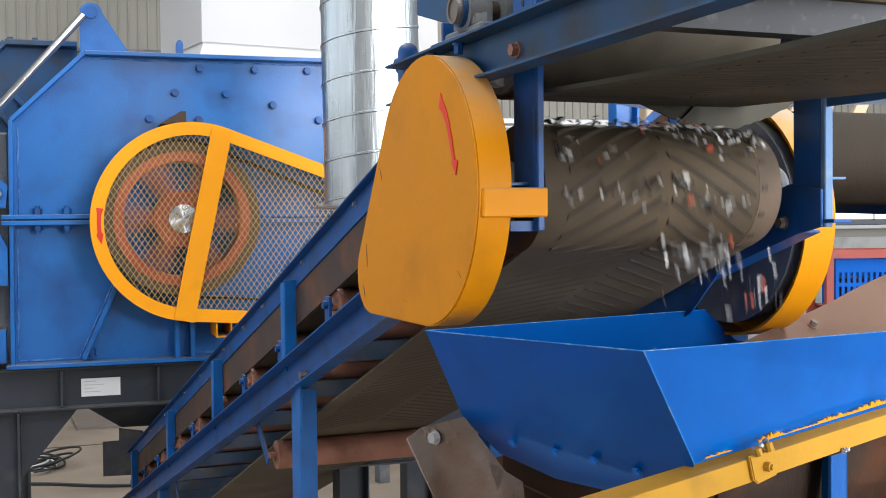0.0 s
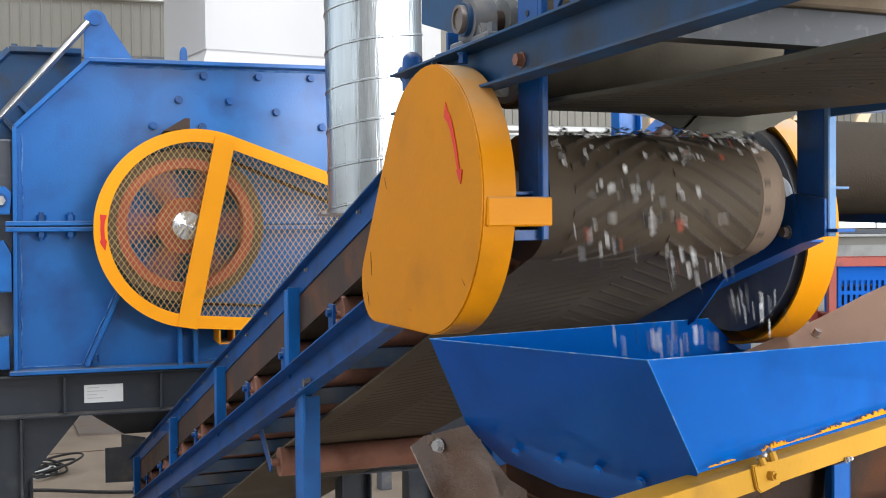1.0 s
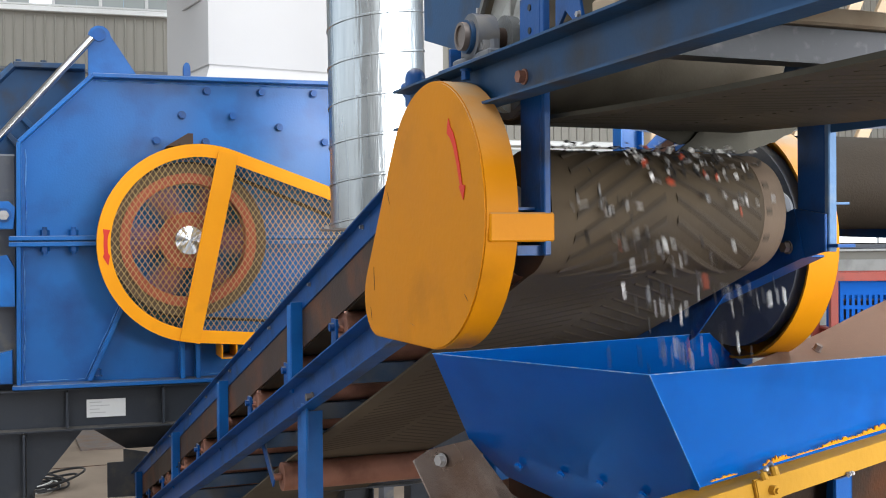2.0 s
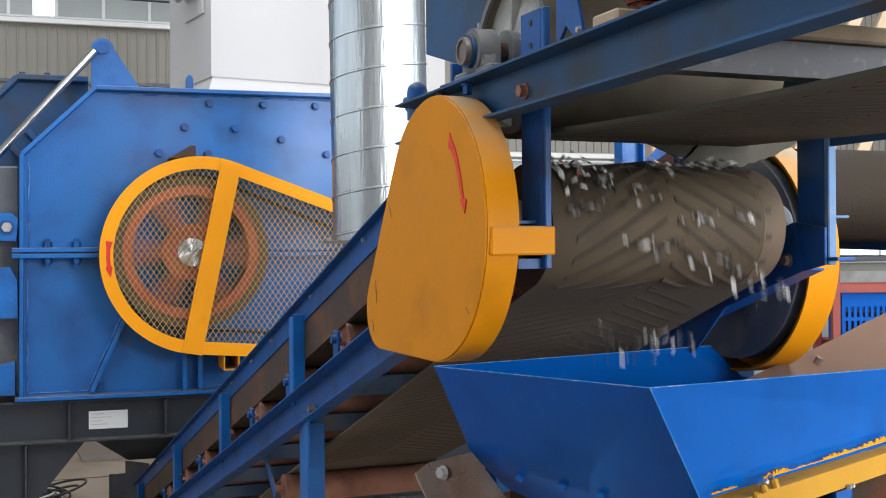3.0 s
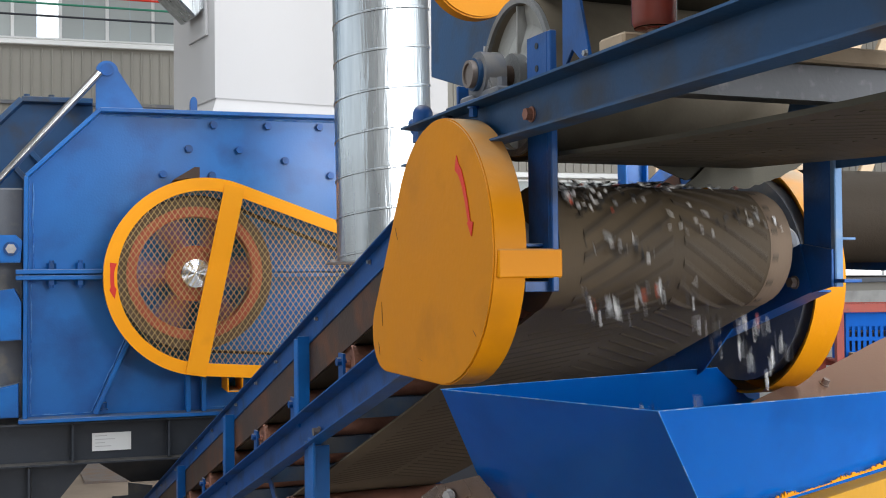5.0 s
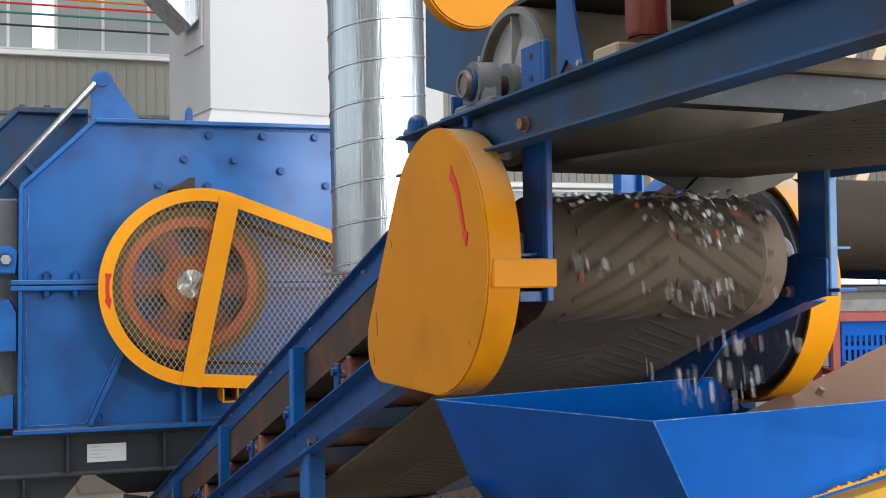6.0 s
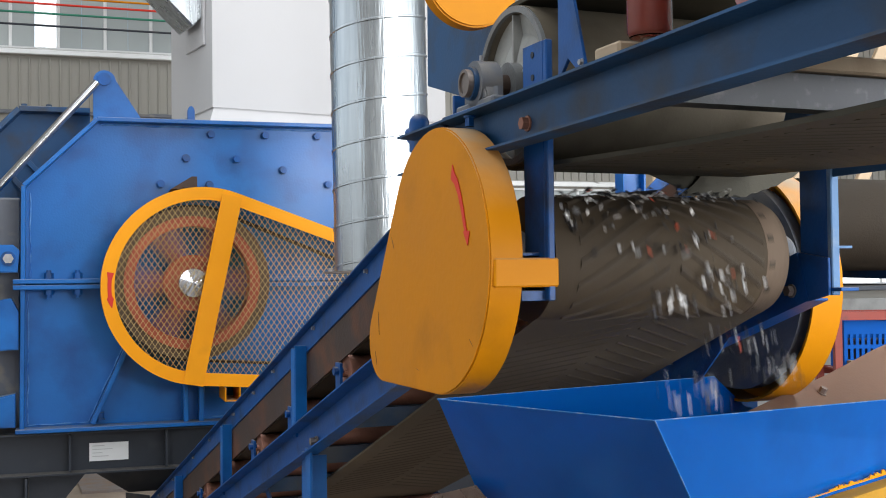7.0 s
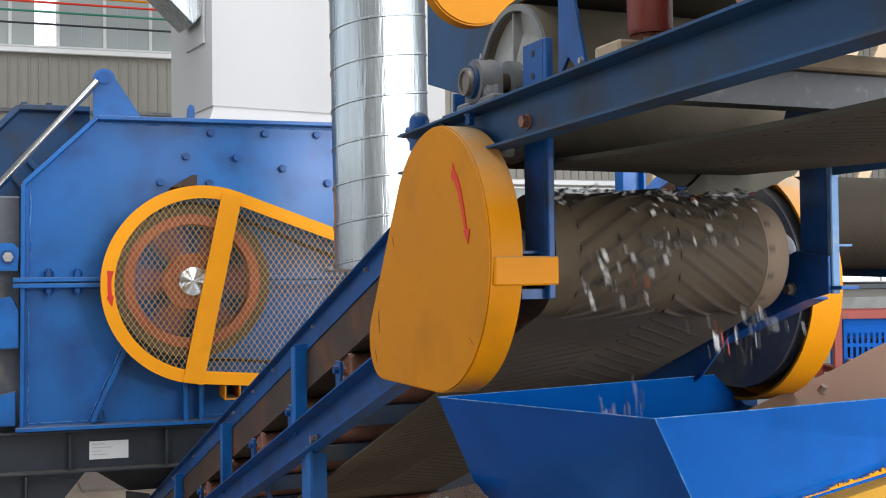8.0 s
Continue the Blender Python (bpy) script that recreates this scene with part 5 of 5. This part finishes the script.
def feed_conveyor():
    w = thing("feed_conveyor", HP, "blue and worn yellow feed conveyor under the hopper", "conveyor")

    def rail(bm):
        m0, m1 = V((1.2, 1.035, 1.805)), V((4.2, 1.035, 1.885))
        bar(bm, m0 + V((0, 0, 0.010)), m1 + V((0, 0, 0.010)), 0.006, 0.036, 0.001)
        bar(bm, m0 + V((0, 0.025, 0.029)), m1 + V((0, 0.025, 0.029)), 0.056, 0.006, 0.001)

    single("yellow_rail", rail, YELLOW_WORN, w, "scuffed yellow painted angle rail")

    def latch(bm):
        prism(bm, [(1.638, 1.024, 1.856), (1.652, 1.024, 1.814), (1.664, 1.024, 1.806), (1.722, 1.024, 1.812), (1.716, 1.024, 1.860)], (0, 0.008, 0), 0.002)
        tube(bm, (1.685, 1.013, 1.833), (1.685, 1.026, 1.833), 0.0085, 6)
        tube(bm, (1.685, 1.008, 1.833), (1.685, 1.014, 1.833), 0.005, 12)
        tube(bm, (1.687, 1.015, 1.858), (1.687, 1.02, 1.872), 0.007, 8)
        tube(bm, (1.655, 1.015, 1.855), (1.655, 1.02, 1.866), 0.006, 8)

    lt = single("latch", latch, YELLOW_WORN, w, "yellow latch plate with bolt")
    rnd = random.Random(31)
    for u, dz in ((1.652, 0.0), (1.674, 0.003), (1.69, 0.008), (1.955, -0.047), (1.968, -0.046)):
        def blob(bm):
            bmesh.ops.create_icosphere(bm, subdivisions=2, radius=rnd.uniform(0.003, 0.0055), matrix=Matrix.Translation((u, 1.026, 1.866 + dz)))
            for v in bm.verts:
                v.co += V((rnd.uniform(-1, 1), rnd.uniform(-1, 1), rnd.uniform(-1, 1))) * 0.0014
        single("weld_blob", blob, GREY_STEEL, lt, "bright weld blob")
    for u0, u1, h in ((1.70, 1.785, 0.012), (1.786, 1.90, 0.004), (1.90, 2.02, 0.010), (2.02, 2.22, 0.012), (1.545, 1.62, 0.005), (2.22, 2.6, 0.010)):
        def spill(bm):
            n = max(6, int((u1 - u0) / 0.004))
            base = [(u0 + (u1 - u0) * k / n, 1.046, 1.862 + 0.0267 * (u0 + (u1 - u0) * k / n - 1.5)) for k in range(n + 1)]
            top = [(x + rnd.uniform(-0.002, 0.002), y, z + h * (0.45 + 0.55 * math.sin(math.pi * k / n)) * rnd.uniform(0.15, 1.0)) for k, (x, y, z) in enumerate(base)]
            for k in range(n):
                prism(bm, [base[k], base[k + 1], top[k + 1], top[k]], (0, 0.003, 0))
        tagged(single("paint_smear", spill, YELLOW, w, "ragged smear of yellow paint"), kind="stuff")
    for u in (1.965, 3.2):
        single("leg", lambda bm: [box(bm, (u - 0.03, 1.04, 0), (u + 0.03, 1.047, 1.81), 0.001), box(bm, (u + 0.024, 1.04, 0), (u + 0.03, 1.09, 1.81), 0.001)], BLUE_FRAME, w)
        single("leg", lambda bm: box(bm, (u - 0.03, 1.63, 0), (u + 0.03, 1.67, 1.75), 0.001), BLUE_FRAME, w)
    single("far_channel", lambda bm: channel(bm, (1.75, 1.65, 1.757), (4.2, 1.65, 1.82), 0.1, 0.045, 0.006, 1), BLUE_FRAME, w)

    def belt3(bm):
        rows = []
        for i in range(13):
            u = 1.62 + 2.53 * i / 12
            z = 1.70 + 0.027 * (u - 1.2)
            rows.append([bm.verts.new((u, 1.09 + 0.54 * j / 6, z + 0.05 * ((j - 3) / 3) ** 2)) for j in range(7)])
        for p, q in zip(rows, rows[1:]):
            for j in range(6):
                bm.faces.new((p[j], q[j], q[j + 1], p[j + 1]))
        bmesh.ops.solidify(bm, geom=bm.faces[:], thickness=0.008)

    single("belt", belt3, BROWN_RUBBER, w, "brown rubber belt")
    single("roller", lambda bm: tube(bm, (2.35, 1.03, 1.73), (2.35, 1.6, 1.70), 0.04, 20), RUST_ROLL, w)

    def skirt(bm):
        rows = []
        for i in range(15):
            u = 2.12 + 1.9 * i / 14
            zt_ = 1.963 + 0.155 * (u - 2.12)
            rows.append([bm.verts.new((u, 1.40 + 0.02 * math.sin(u * 5) - 0.25 * (1 - s) , zt_ - 0.16 * (1 - s) + 0.004 * math.sin(9 * u))) for s in (1, 0.8, 0.5, 0.2, 0)])
        for p, q in zip(rows, rows[1:]):
            for j in range(4):
                bm.faces.new((p[j], q[j], q[j + 1], p[j + 1]))
        bmesh.ops.solidify(bm, geom=bm.faces[:], thickness=0.006)

    sk = single("rubber_skirt", skirt, BROWN_RUBBER, w, "matt brown rubber skirt sheet with clamp bolts")
    for u, y in ((2.44, 1.36), (2.30, 1.30), (3.0, 1.36)):
        z = 1.963 + 0.155 * (u - 2.12) - 0.16 * (1.40 - y) / 0.25
        single("clamp_bolt", lambda bm: hexbolt(bm, (u, y, z + 0.004), (0, -0.5, 0.85), 0.009, 0.016), DULL_STEEL, sk)
    single("under_skirt", lambda bm: sheet(bm, [(1.50, 1.085, 1.805), (4.1, 1.085, 1.875), (4.1, 1.13, 1.45), (1.60, 1.13, 1.45)], 0.006), SKIRT, w, "rust-stained dark sheet below the rail")
    single("bottom_channel", lambda bm: channel(bm, (1.6, 1.12, 1.42), (4.1, 1.12, 1.42), 0.08, 0.04, 0.006, 1), BLUE_FRAME, w)
    single("idler", lambda bm: tube(bm, (2.05, 1.06, 1.62), (3.2, 1.075, 1.655), 0.035, 20), RUST_ROLL, w, "rust-brown idler tube")
    # steel end plate
    single("end_plate", lambda bm: sheet(bm, [(1.49, 1.709, 1.816), (1.49, 1.667, 1.842), (1.49, 1.5436, 1.878), (1.49, 1.502, 1.844), (1.49, 1.437, 1.791), (1.49, 1.395, 1.779), (1.49, 1.36, 1.55), (1.49, 1.57, 1.55), (1.49, 1.628, 1.709)], 0.006), PLATE, w, "bare dull steel end plate with a bolt")
    single("end_plate_lip", lambda bm: bar(bm, (1.505, 1.711, 1.815), (1.505, 1.63, 1.709), 0.030, 0.005, 0.001), PLATE, w)
    single("end_plate_bolt", lambda bm: hexbolt(bm, (1.487, 1.6212, 1.829), (-1, 0, 0), 0.011, 0.012), GREY_STEEL, w)
    single("rear_skirt", lambda bm: sheet(bm, [(1.63, 1.58, 1.80), (1.63, 1.08, 1.80), (1.63, 1.08, 1.66), (1.63, 1.58, 1.66)], 0.006), SKIRT, w)


feed_conveyor()

# ---- things seen past the conveyors ----


def low_stand():
    w = thing("low_stand", pose(0, 0, 0, 0, 0, 18), "black steel stand under the conveyors", "machine stand")
    for x in (1.06, 2.0):
        single("leg", lambda bm: [box(bm, (x - 0.055, 4.5, 0), (x + 0.055, 4.512, 1.26), 0.001), box(bm, (x - 0.061, 4.44, 0), (x - 0.055, 4.57, 1.26), 0.001), box(bm, (x + 0.055, 4.44, 0), (x + 0.061, 4.57, 1.26), 0.001)], BLACK, w)
    single("top_beam", lambda bm: channel(bm, (0.7, 4.5, 1.30), (2.3, 4.5, 1.30), 0.08, 0.05, 0.008, -1), BLACK, w)
    # added black sheet that darkens the gap under the conveyors
    single("back_panel", lambda bm: box(bm, (1.12, 4.5, 1.345), (1.85, 4.512, 1.80), 0.002), BLACK, w)
    # pale strip: the lit top of the beam put in as a colour
    single("top_board", lambda bm: box(bm, (0.9, 4.42, 1.345), (2.2, 4.498, 1.36), 0.003), CARDBOARD, w, "pale strip standing for the lit top of the beam")
    single("lower_beam", lambda bm: channel(bm, (0.7, 4.5, 0.98), (2.3, 4.5, 0.98), 0.08, 0.05, 0.008, -1), BLACK, w)


low_stand()



def far_conveyor():
    w = thing("far_conveyor", CV, "dusty brown belt of a further conveyor turning round its pulley", "conveyor")

    def bl(bm):
        prof = [(4.6, 2.36), (2.78, 2.28)] + [(2.74 - 0.14 * math.sin(radians(a)), 2.42 - 0.14 * math.cos(radians(a))) for a in range(0, 181, 12)] + [(4.6, 2.62)]
        rows = [[bm.verts.new((a, c, z)) for a in (2.27, 2.28, 2.6, 2.93, 2.94)] for c, z in prof]
        for p, q in zip(rows, rows[1:]):
            for j in range(4):
                bm.faces.new((p[j], q[j], q[j + 1], p[j + 1]))
        bmesh.ops.solidify(bm, geom=bm.faces[:], thickness=0.01)

    single("belt", bl, RIB_RUBBER, w)
    single("pulley", lambda bm: tube(bm, (2.29, 2.74, 2.42), (2.92, 2.74, 2.42), 0.128, 40), CAST, w)
    single("side_channel", lambda bm: channel(bm, (2.22, 2.7, 2.28), (2.22, 4.6, 2.33), 0.08, 0.04, 0.006, 1), BLUE_FRAME, w)
    single("side_channel", lambda bm: channel(bm, (2.98, 2.7, 2.28), (2.98, 4.6, 2.33), 0.08, 0.04, 0.006, -1), BLUE_FRAME, w)
    single("drip_tray", lambda bm: box(bm, (2.25, 2.66, 2.22), (2.95, 3.5, 2.235), 0.002), BLACK, w)
    single("bearing", lambda bm: box(bm, (2.17, 2.68, 2.30), (2.24, 2.82, 2.42), 0.01), BLUE, w)
    for a in (2.22, 2.98):
        for c in (2.95, 4.5):
            single("leg", lambda bm: box(bm, (a - 0.03, c, 0), (a + 0.03, c + 0.06, 2.27), 0.002), BLUE_FRAME, w)
    single("hood", lambda bm: sheet(bm, [(2.2, 3.4, 2.62), (3.4, 3.4, 2.68), (3.4, 4.4, 2.86), (2.2, 4.4, 2.80)], 0.01), BLUE, w, "sloping blue sheet hood")


far_conveyor()


def column(x, y, wd, h, mat, name, label, cat):
    def col(bm):
        box(bm, (-wd / 2, -0.006, 0), (wd / 2, 0.006, h), 0.002)
        for s in (-1, 1):
            box(bm, (s * wd / 2 - 0.006, -0.06, 0), (s * wd / 2 + 0.006, 0.06, h), 0.002)
    ob = single(name, col, mat)
    ob.matrix_world = pose(x, y, 0, 0, 0, 12)
    tagged(ob, label, cat)


column(0.952, 6.0, 0.115, 4.4, BLUE, "steel_column", "blue painted steel column behind the conveyors", "column")


def beige_frame():
    w = thing("beige_machine", pose(0, 0, 0), "beige steel machine cabinet with slanting stays", "machine")
    single("cabinet", lambda bm: box(bm, (1.28, 7.2, 0), (1.9, 7.9, 3.12), 0.01), BEIGE, w)
    single("blue_stay", lambda bm: bar(bm, (1.02, 6.4, 2.62), (1.75, 6.4, 3.35), 0.04, 0.09, 0.003), BLUE_FRAME, w)
    for x in (1.86, 2.03, 2.21, 2.42):
        single("stay", lambda bm: bar(bm, (x, 7.0, 2.6), (x + 0.75, 7.0, 4.3), 0.06, 0.07, 0.004), BEIGE, w)
    single("stay_rail", lambda bm: box(bm, (1.85, 6.98, 2.55), (4.2, 7.08, 2.66), 0.005), BEIGE, w)
    single("leg", lambda bm: box(bm, (4.1, 6.98, 0), (4.2, 7.08, 2.56), 0.005), BEIGE, w)


beige_frame()


def storage_rack():
    w = thing("storage_rack", pose(0, 12, 0), "red-brown steel storage rack with blue crates on its shelves", "rack")
    for x in (4.05, 6.6):
        for y in (0, 0.6):
            single("upright", lambda bm: box(bm, (x - 0.04, y - 0.04, 0), (x + 0.04, y + 0.04, 2.45), 0.004), RED_OXIDE, w)
    for z in (2.33, 1.84, 1.24, 0.5):
        for y in (0, 0.6):
            single("shelf_beam", lambda bm: box(bm, (4.09, y - 0.025, z - 0.045), (6.56, y + 0.025, z + 0.045), 0.004), RED_OXIDE, w)
        if z < 1.8:
            single("shelf", lambda bm: box(bm, (4.09, 0.026, z + 0.02), (6.56, 0.574, z + 0.04), 0.002), RED_OXIDE, w)
    rnd = random.Random(8)
    first = None
    for row, z in enumerate((1.285, 0.545)):
        for k in range(4):
            x = 4.14 + 0.61 * k
            if first is None:
                first = crate()
                first.matrix_world = pose(x, 12.06, z, 0, 0, 0)
            else:
                copy_thing(first, pose(x, 12.06 + rnd.uniform(0, 0.04), z, 0, 0, rnd.uniform(-1, 1)))
    for k in range(5):
        x = 4.16 + 0.3 * k
        b = single("carton", lambda bm: box(bm, (0, 0, 0), (0.2 + 0.04 * (k % 3), 0.12, 0.09 + 0.02 * (k % 2)), 0.004), CARDBOARD)
        b.matrix_world = pose(x, 11.925, 1.286, 0, 0, 0)
        tagged(b, "small brown cardboard box on the rack shelf", "box", "boxes on the rack")


def crate():
    w = thing("crate", pose(0, 0, 0), "bright blue perforated plastic crate on the rack", "crate", "crates on the rack")

    def body(bm):
        L, D, H, t = 0.58, 0.44, 0.5, 0.02
        box(bm, (0, 0.0, 0), (L, D, t))
        box(bm, (0, D - t, t), (L, D, H))
        box(bm, (0, 0, t), (t, D - t, H))
        box(bm, (L - t, 0, t), (L, D - t, H))
        # front: rails and bars round the slots
        for z0, z1 in ((t, 0.1), (0.21, 0.25), (0.36, H)):
            box(bm, (t, 0, z0), (L - t, t, z1))
        n = 9
        for k in range(n + 1):
            x = t + (L - 2 * t) * k / n
            box(bm, (max(t, x - 0.016), 0.002, 0.1), (min(L - t, x + 0.016), t - 0.002, 0.36))

    single("shell", body, CRATE_BLUE, w)
    single("liner", lambda bm: box(bm, (0.03, 0.05, 0.025), (0.55, 0.4, 0.3), 0.01), BLACK, w)
    return w


storage_rack()


def plastic_bag():
    bm = bmesh.new()
    bmesh.ops.create_icosphere(bm, subdivisions=3, radius=0.13)
    for v in bm.verts:
        k = 1 + 0.35 * noise.noise(v.co * 14)
        v.co = V((v.co.x * k * 1.3, v.co.y * k * 0.6, max(-0.05, v.co.z * k * 0.75)))
    ob = part("plastic_bag", bm, PAPER, smooth=0)
    ob.matrix_world = pose(4.85, 11.85, 1.40)
    tagged(ob, "crumpled pale plastic bag on the rack", "bag")


plastic_bag()

# ---- shredded scrap in flight ----
SPEED = 0.97


def flake_clump(rnd, a):
    """A loose handful of shredded flakes, spread across the belt."""
    w = thing("scrap_flakes", CV, "loose handful of shredded silver, black and red flakes off the belt", "scrap", "falling scrap flakes", "stuff")
    groups = {}
    for i in range(rnd.randint(22, 34)):
        m = rnd.choices((FLAKE_A, FLAKE_B, FLAKE_C, FLAKE_D), (4.4, 8, 0.45, 3))[0]
        groups.setdefault(m.name, (m, []))[1].append(i)
    for m, items in groups.values():
        def flakes(bm):
            for i in items:
                L, W = rnd.uniform(0.0035, 0.0105) * rnd.choice((1, 1, 1, 1.4)), rnd.uniform(0.0025, 0.007)
                n = rnd.randint(4, 6)
                out = []
                for q in range(n):
                    g = 2 * math.pi * (q + rnd.uniform(-0.3, 0.3)) / n
                    out.append((L * math.cos(g) * rnd.uniform(0.7, 1), W * math.sin(g) * rnd.uniform(0.7, 1), rnd.uniform(-0.002, 0.002)))
                m4 = Matrix.Translation((min(1.41, max(0.965, a + rnd.gauss(0, 0.055))) - a, rnd.gauss(0, 0.018), abs(rnd.gauss(0, 0.006)))) @ Euler((rnd.uniform(-0.6, 0.6), rnd.uniform(-0.6, 0.6), rnd.uniform(0, 6.3))).to_matrix().to_4x4()
                f0 = len(bm.verts)
                prism(bm, out, (0, 0, 0.0016))
                bm.verts.ensure_lookup_table()
                for v in bm.verts[f0:]:
                    v.co = m4 @ v.co
        single("flakes", flakes, m, w, smooth=0)
    return w


def clump_rows(arrive, a, rnd):
    """Where a clump is: on the belt, over the drum, in free fall, at rest in the hopper."""
    rl = RB + 0.004
    top = math.atan(SLOPE)
    leave = 0.72  # angle past the top at which the flakes let go
    start_fall = arrive + rl * (leave + top) / SPEED
    spin = rnd.uniform(-5, 5)
    hop = rnd.uniform(-0.12, 0.12)
    land = rnd.uniform(0.238, 0.252)
    rest = V((1.509 + rnd.uniform(-0.05, 0.05), 1.956 + rnd.uniform(-0.03, 0.03), 1.765 + rnd.uniform(-0.01, 0.01)))

    def at(t):
        if t < arrive:
            d = min((arrive - t) * SPEED, 4.9)
            c = DRUM[0] + rl * SN + d * CS
            z = DRUM[1] + rl * CS - d * SN
            return pose(a, c, z, -math.degrees(top), 0, 0)
        if t < start_fall:
            ang = -top + (t - arrive) * SPEED / rl
            return pose(a, DRUM[0] - rl * math.sin(ang), DRUM[1] + rl * math.cos(ang), math.degrees(ang), 0, 0)
        ang = leave
        s = min(t - start_fall, land)
        c = DRUM[0] - rl * math.sin(ang) - (SPEED * math.cos(ang)) * s * (0.62 + hop)
        z = DRUM[1] + rl * math.cos(ang) - SPEED * math.sin(ang) * s - 4.9 * s * s
        turn = math.degrees(ang) + math.degrees(spin * s) * 0.6
        here = V((a + hop * 0.3 * s, c, z))
        if t > start_fall + land:
            # slides down the hopper on to the belt below
            here = here.lerp(rest, min(1, (t - start_fall - land) / 0.15))
        return pose(*here, turn, 0, math.degrees(spin * s) * 0.5)

    times = {0.0, 8.0}
    ts = [arrive - 4.9 / SPEED, arrive - 3, arrive - 2, arrive - 1, arrive - 0.4, arrive - 0.1, arrive, arrive + 0.04, start_fall, start_fall + land]
    ts += [start_fall + 0.05 * q for q in range(1, 6)] + [start_fall + land + 0.15, start_fall + land + 0.22]
    times |= {round(t * FPS) / FPS for t in ts if 0 < t < 8}
    return [(t, CV @ at(t)) for t in sorted(times)]


def scrap():
    rnd = random.Random(21)
    made = []
    n = 330
    for k in range(n):
        arrive = -0.35 + 8.5 * (k + rnd.uniform(-0.5, 0.5)) / n
        a = min(1.38, max(0.985, rnd.gauss(1.16, 0.15)))
        made.append((flake_clump(rnd, a), clump_rows(arrive, a, rnd)))
    return made


SCRAP = scrap()

# ---- what moves ----


def motions():
    # head drum: turns so that its front goes down
    rate = SPEED / RB
    step = 0.1
    walk(head_drum, [(k * step, Matrix.Translation((1.18, DRUM[0], DRUM[1])) @ Matrix.Rotation(rate * k * step, 4, "X")) for k in range(81)])
    pulley_ob = bpy.data.objects["pulley"]
    walk(pulley_ob, [(k / 30, Matrix.Translation((0.547, 6.06, 2.267)) @ Matrix.Rotation(radians(80) * k, 4, "Y")) for k in range(241)])
    for ob, rows in SCRAP:
        walk(ob, rows)


motions()
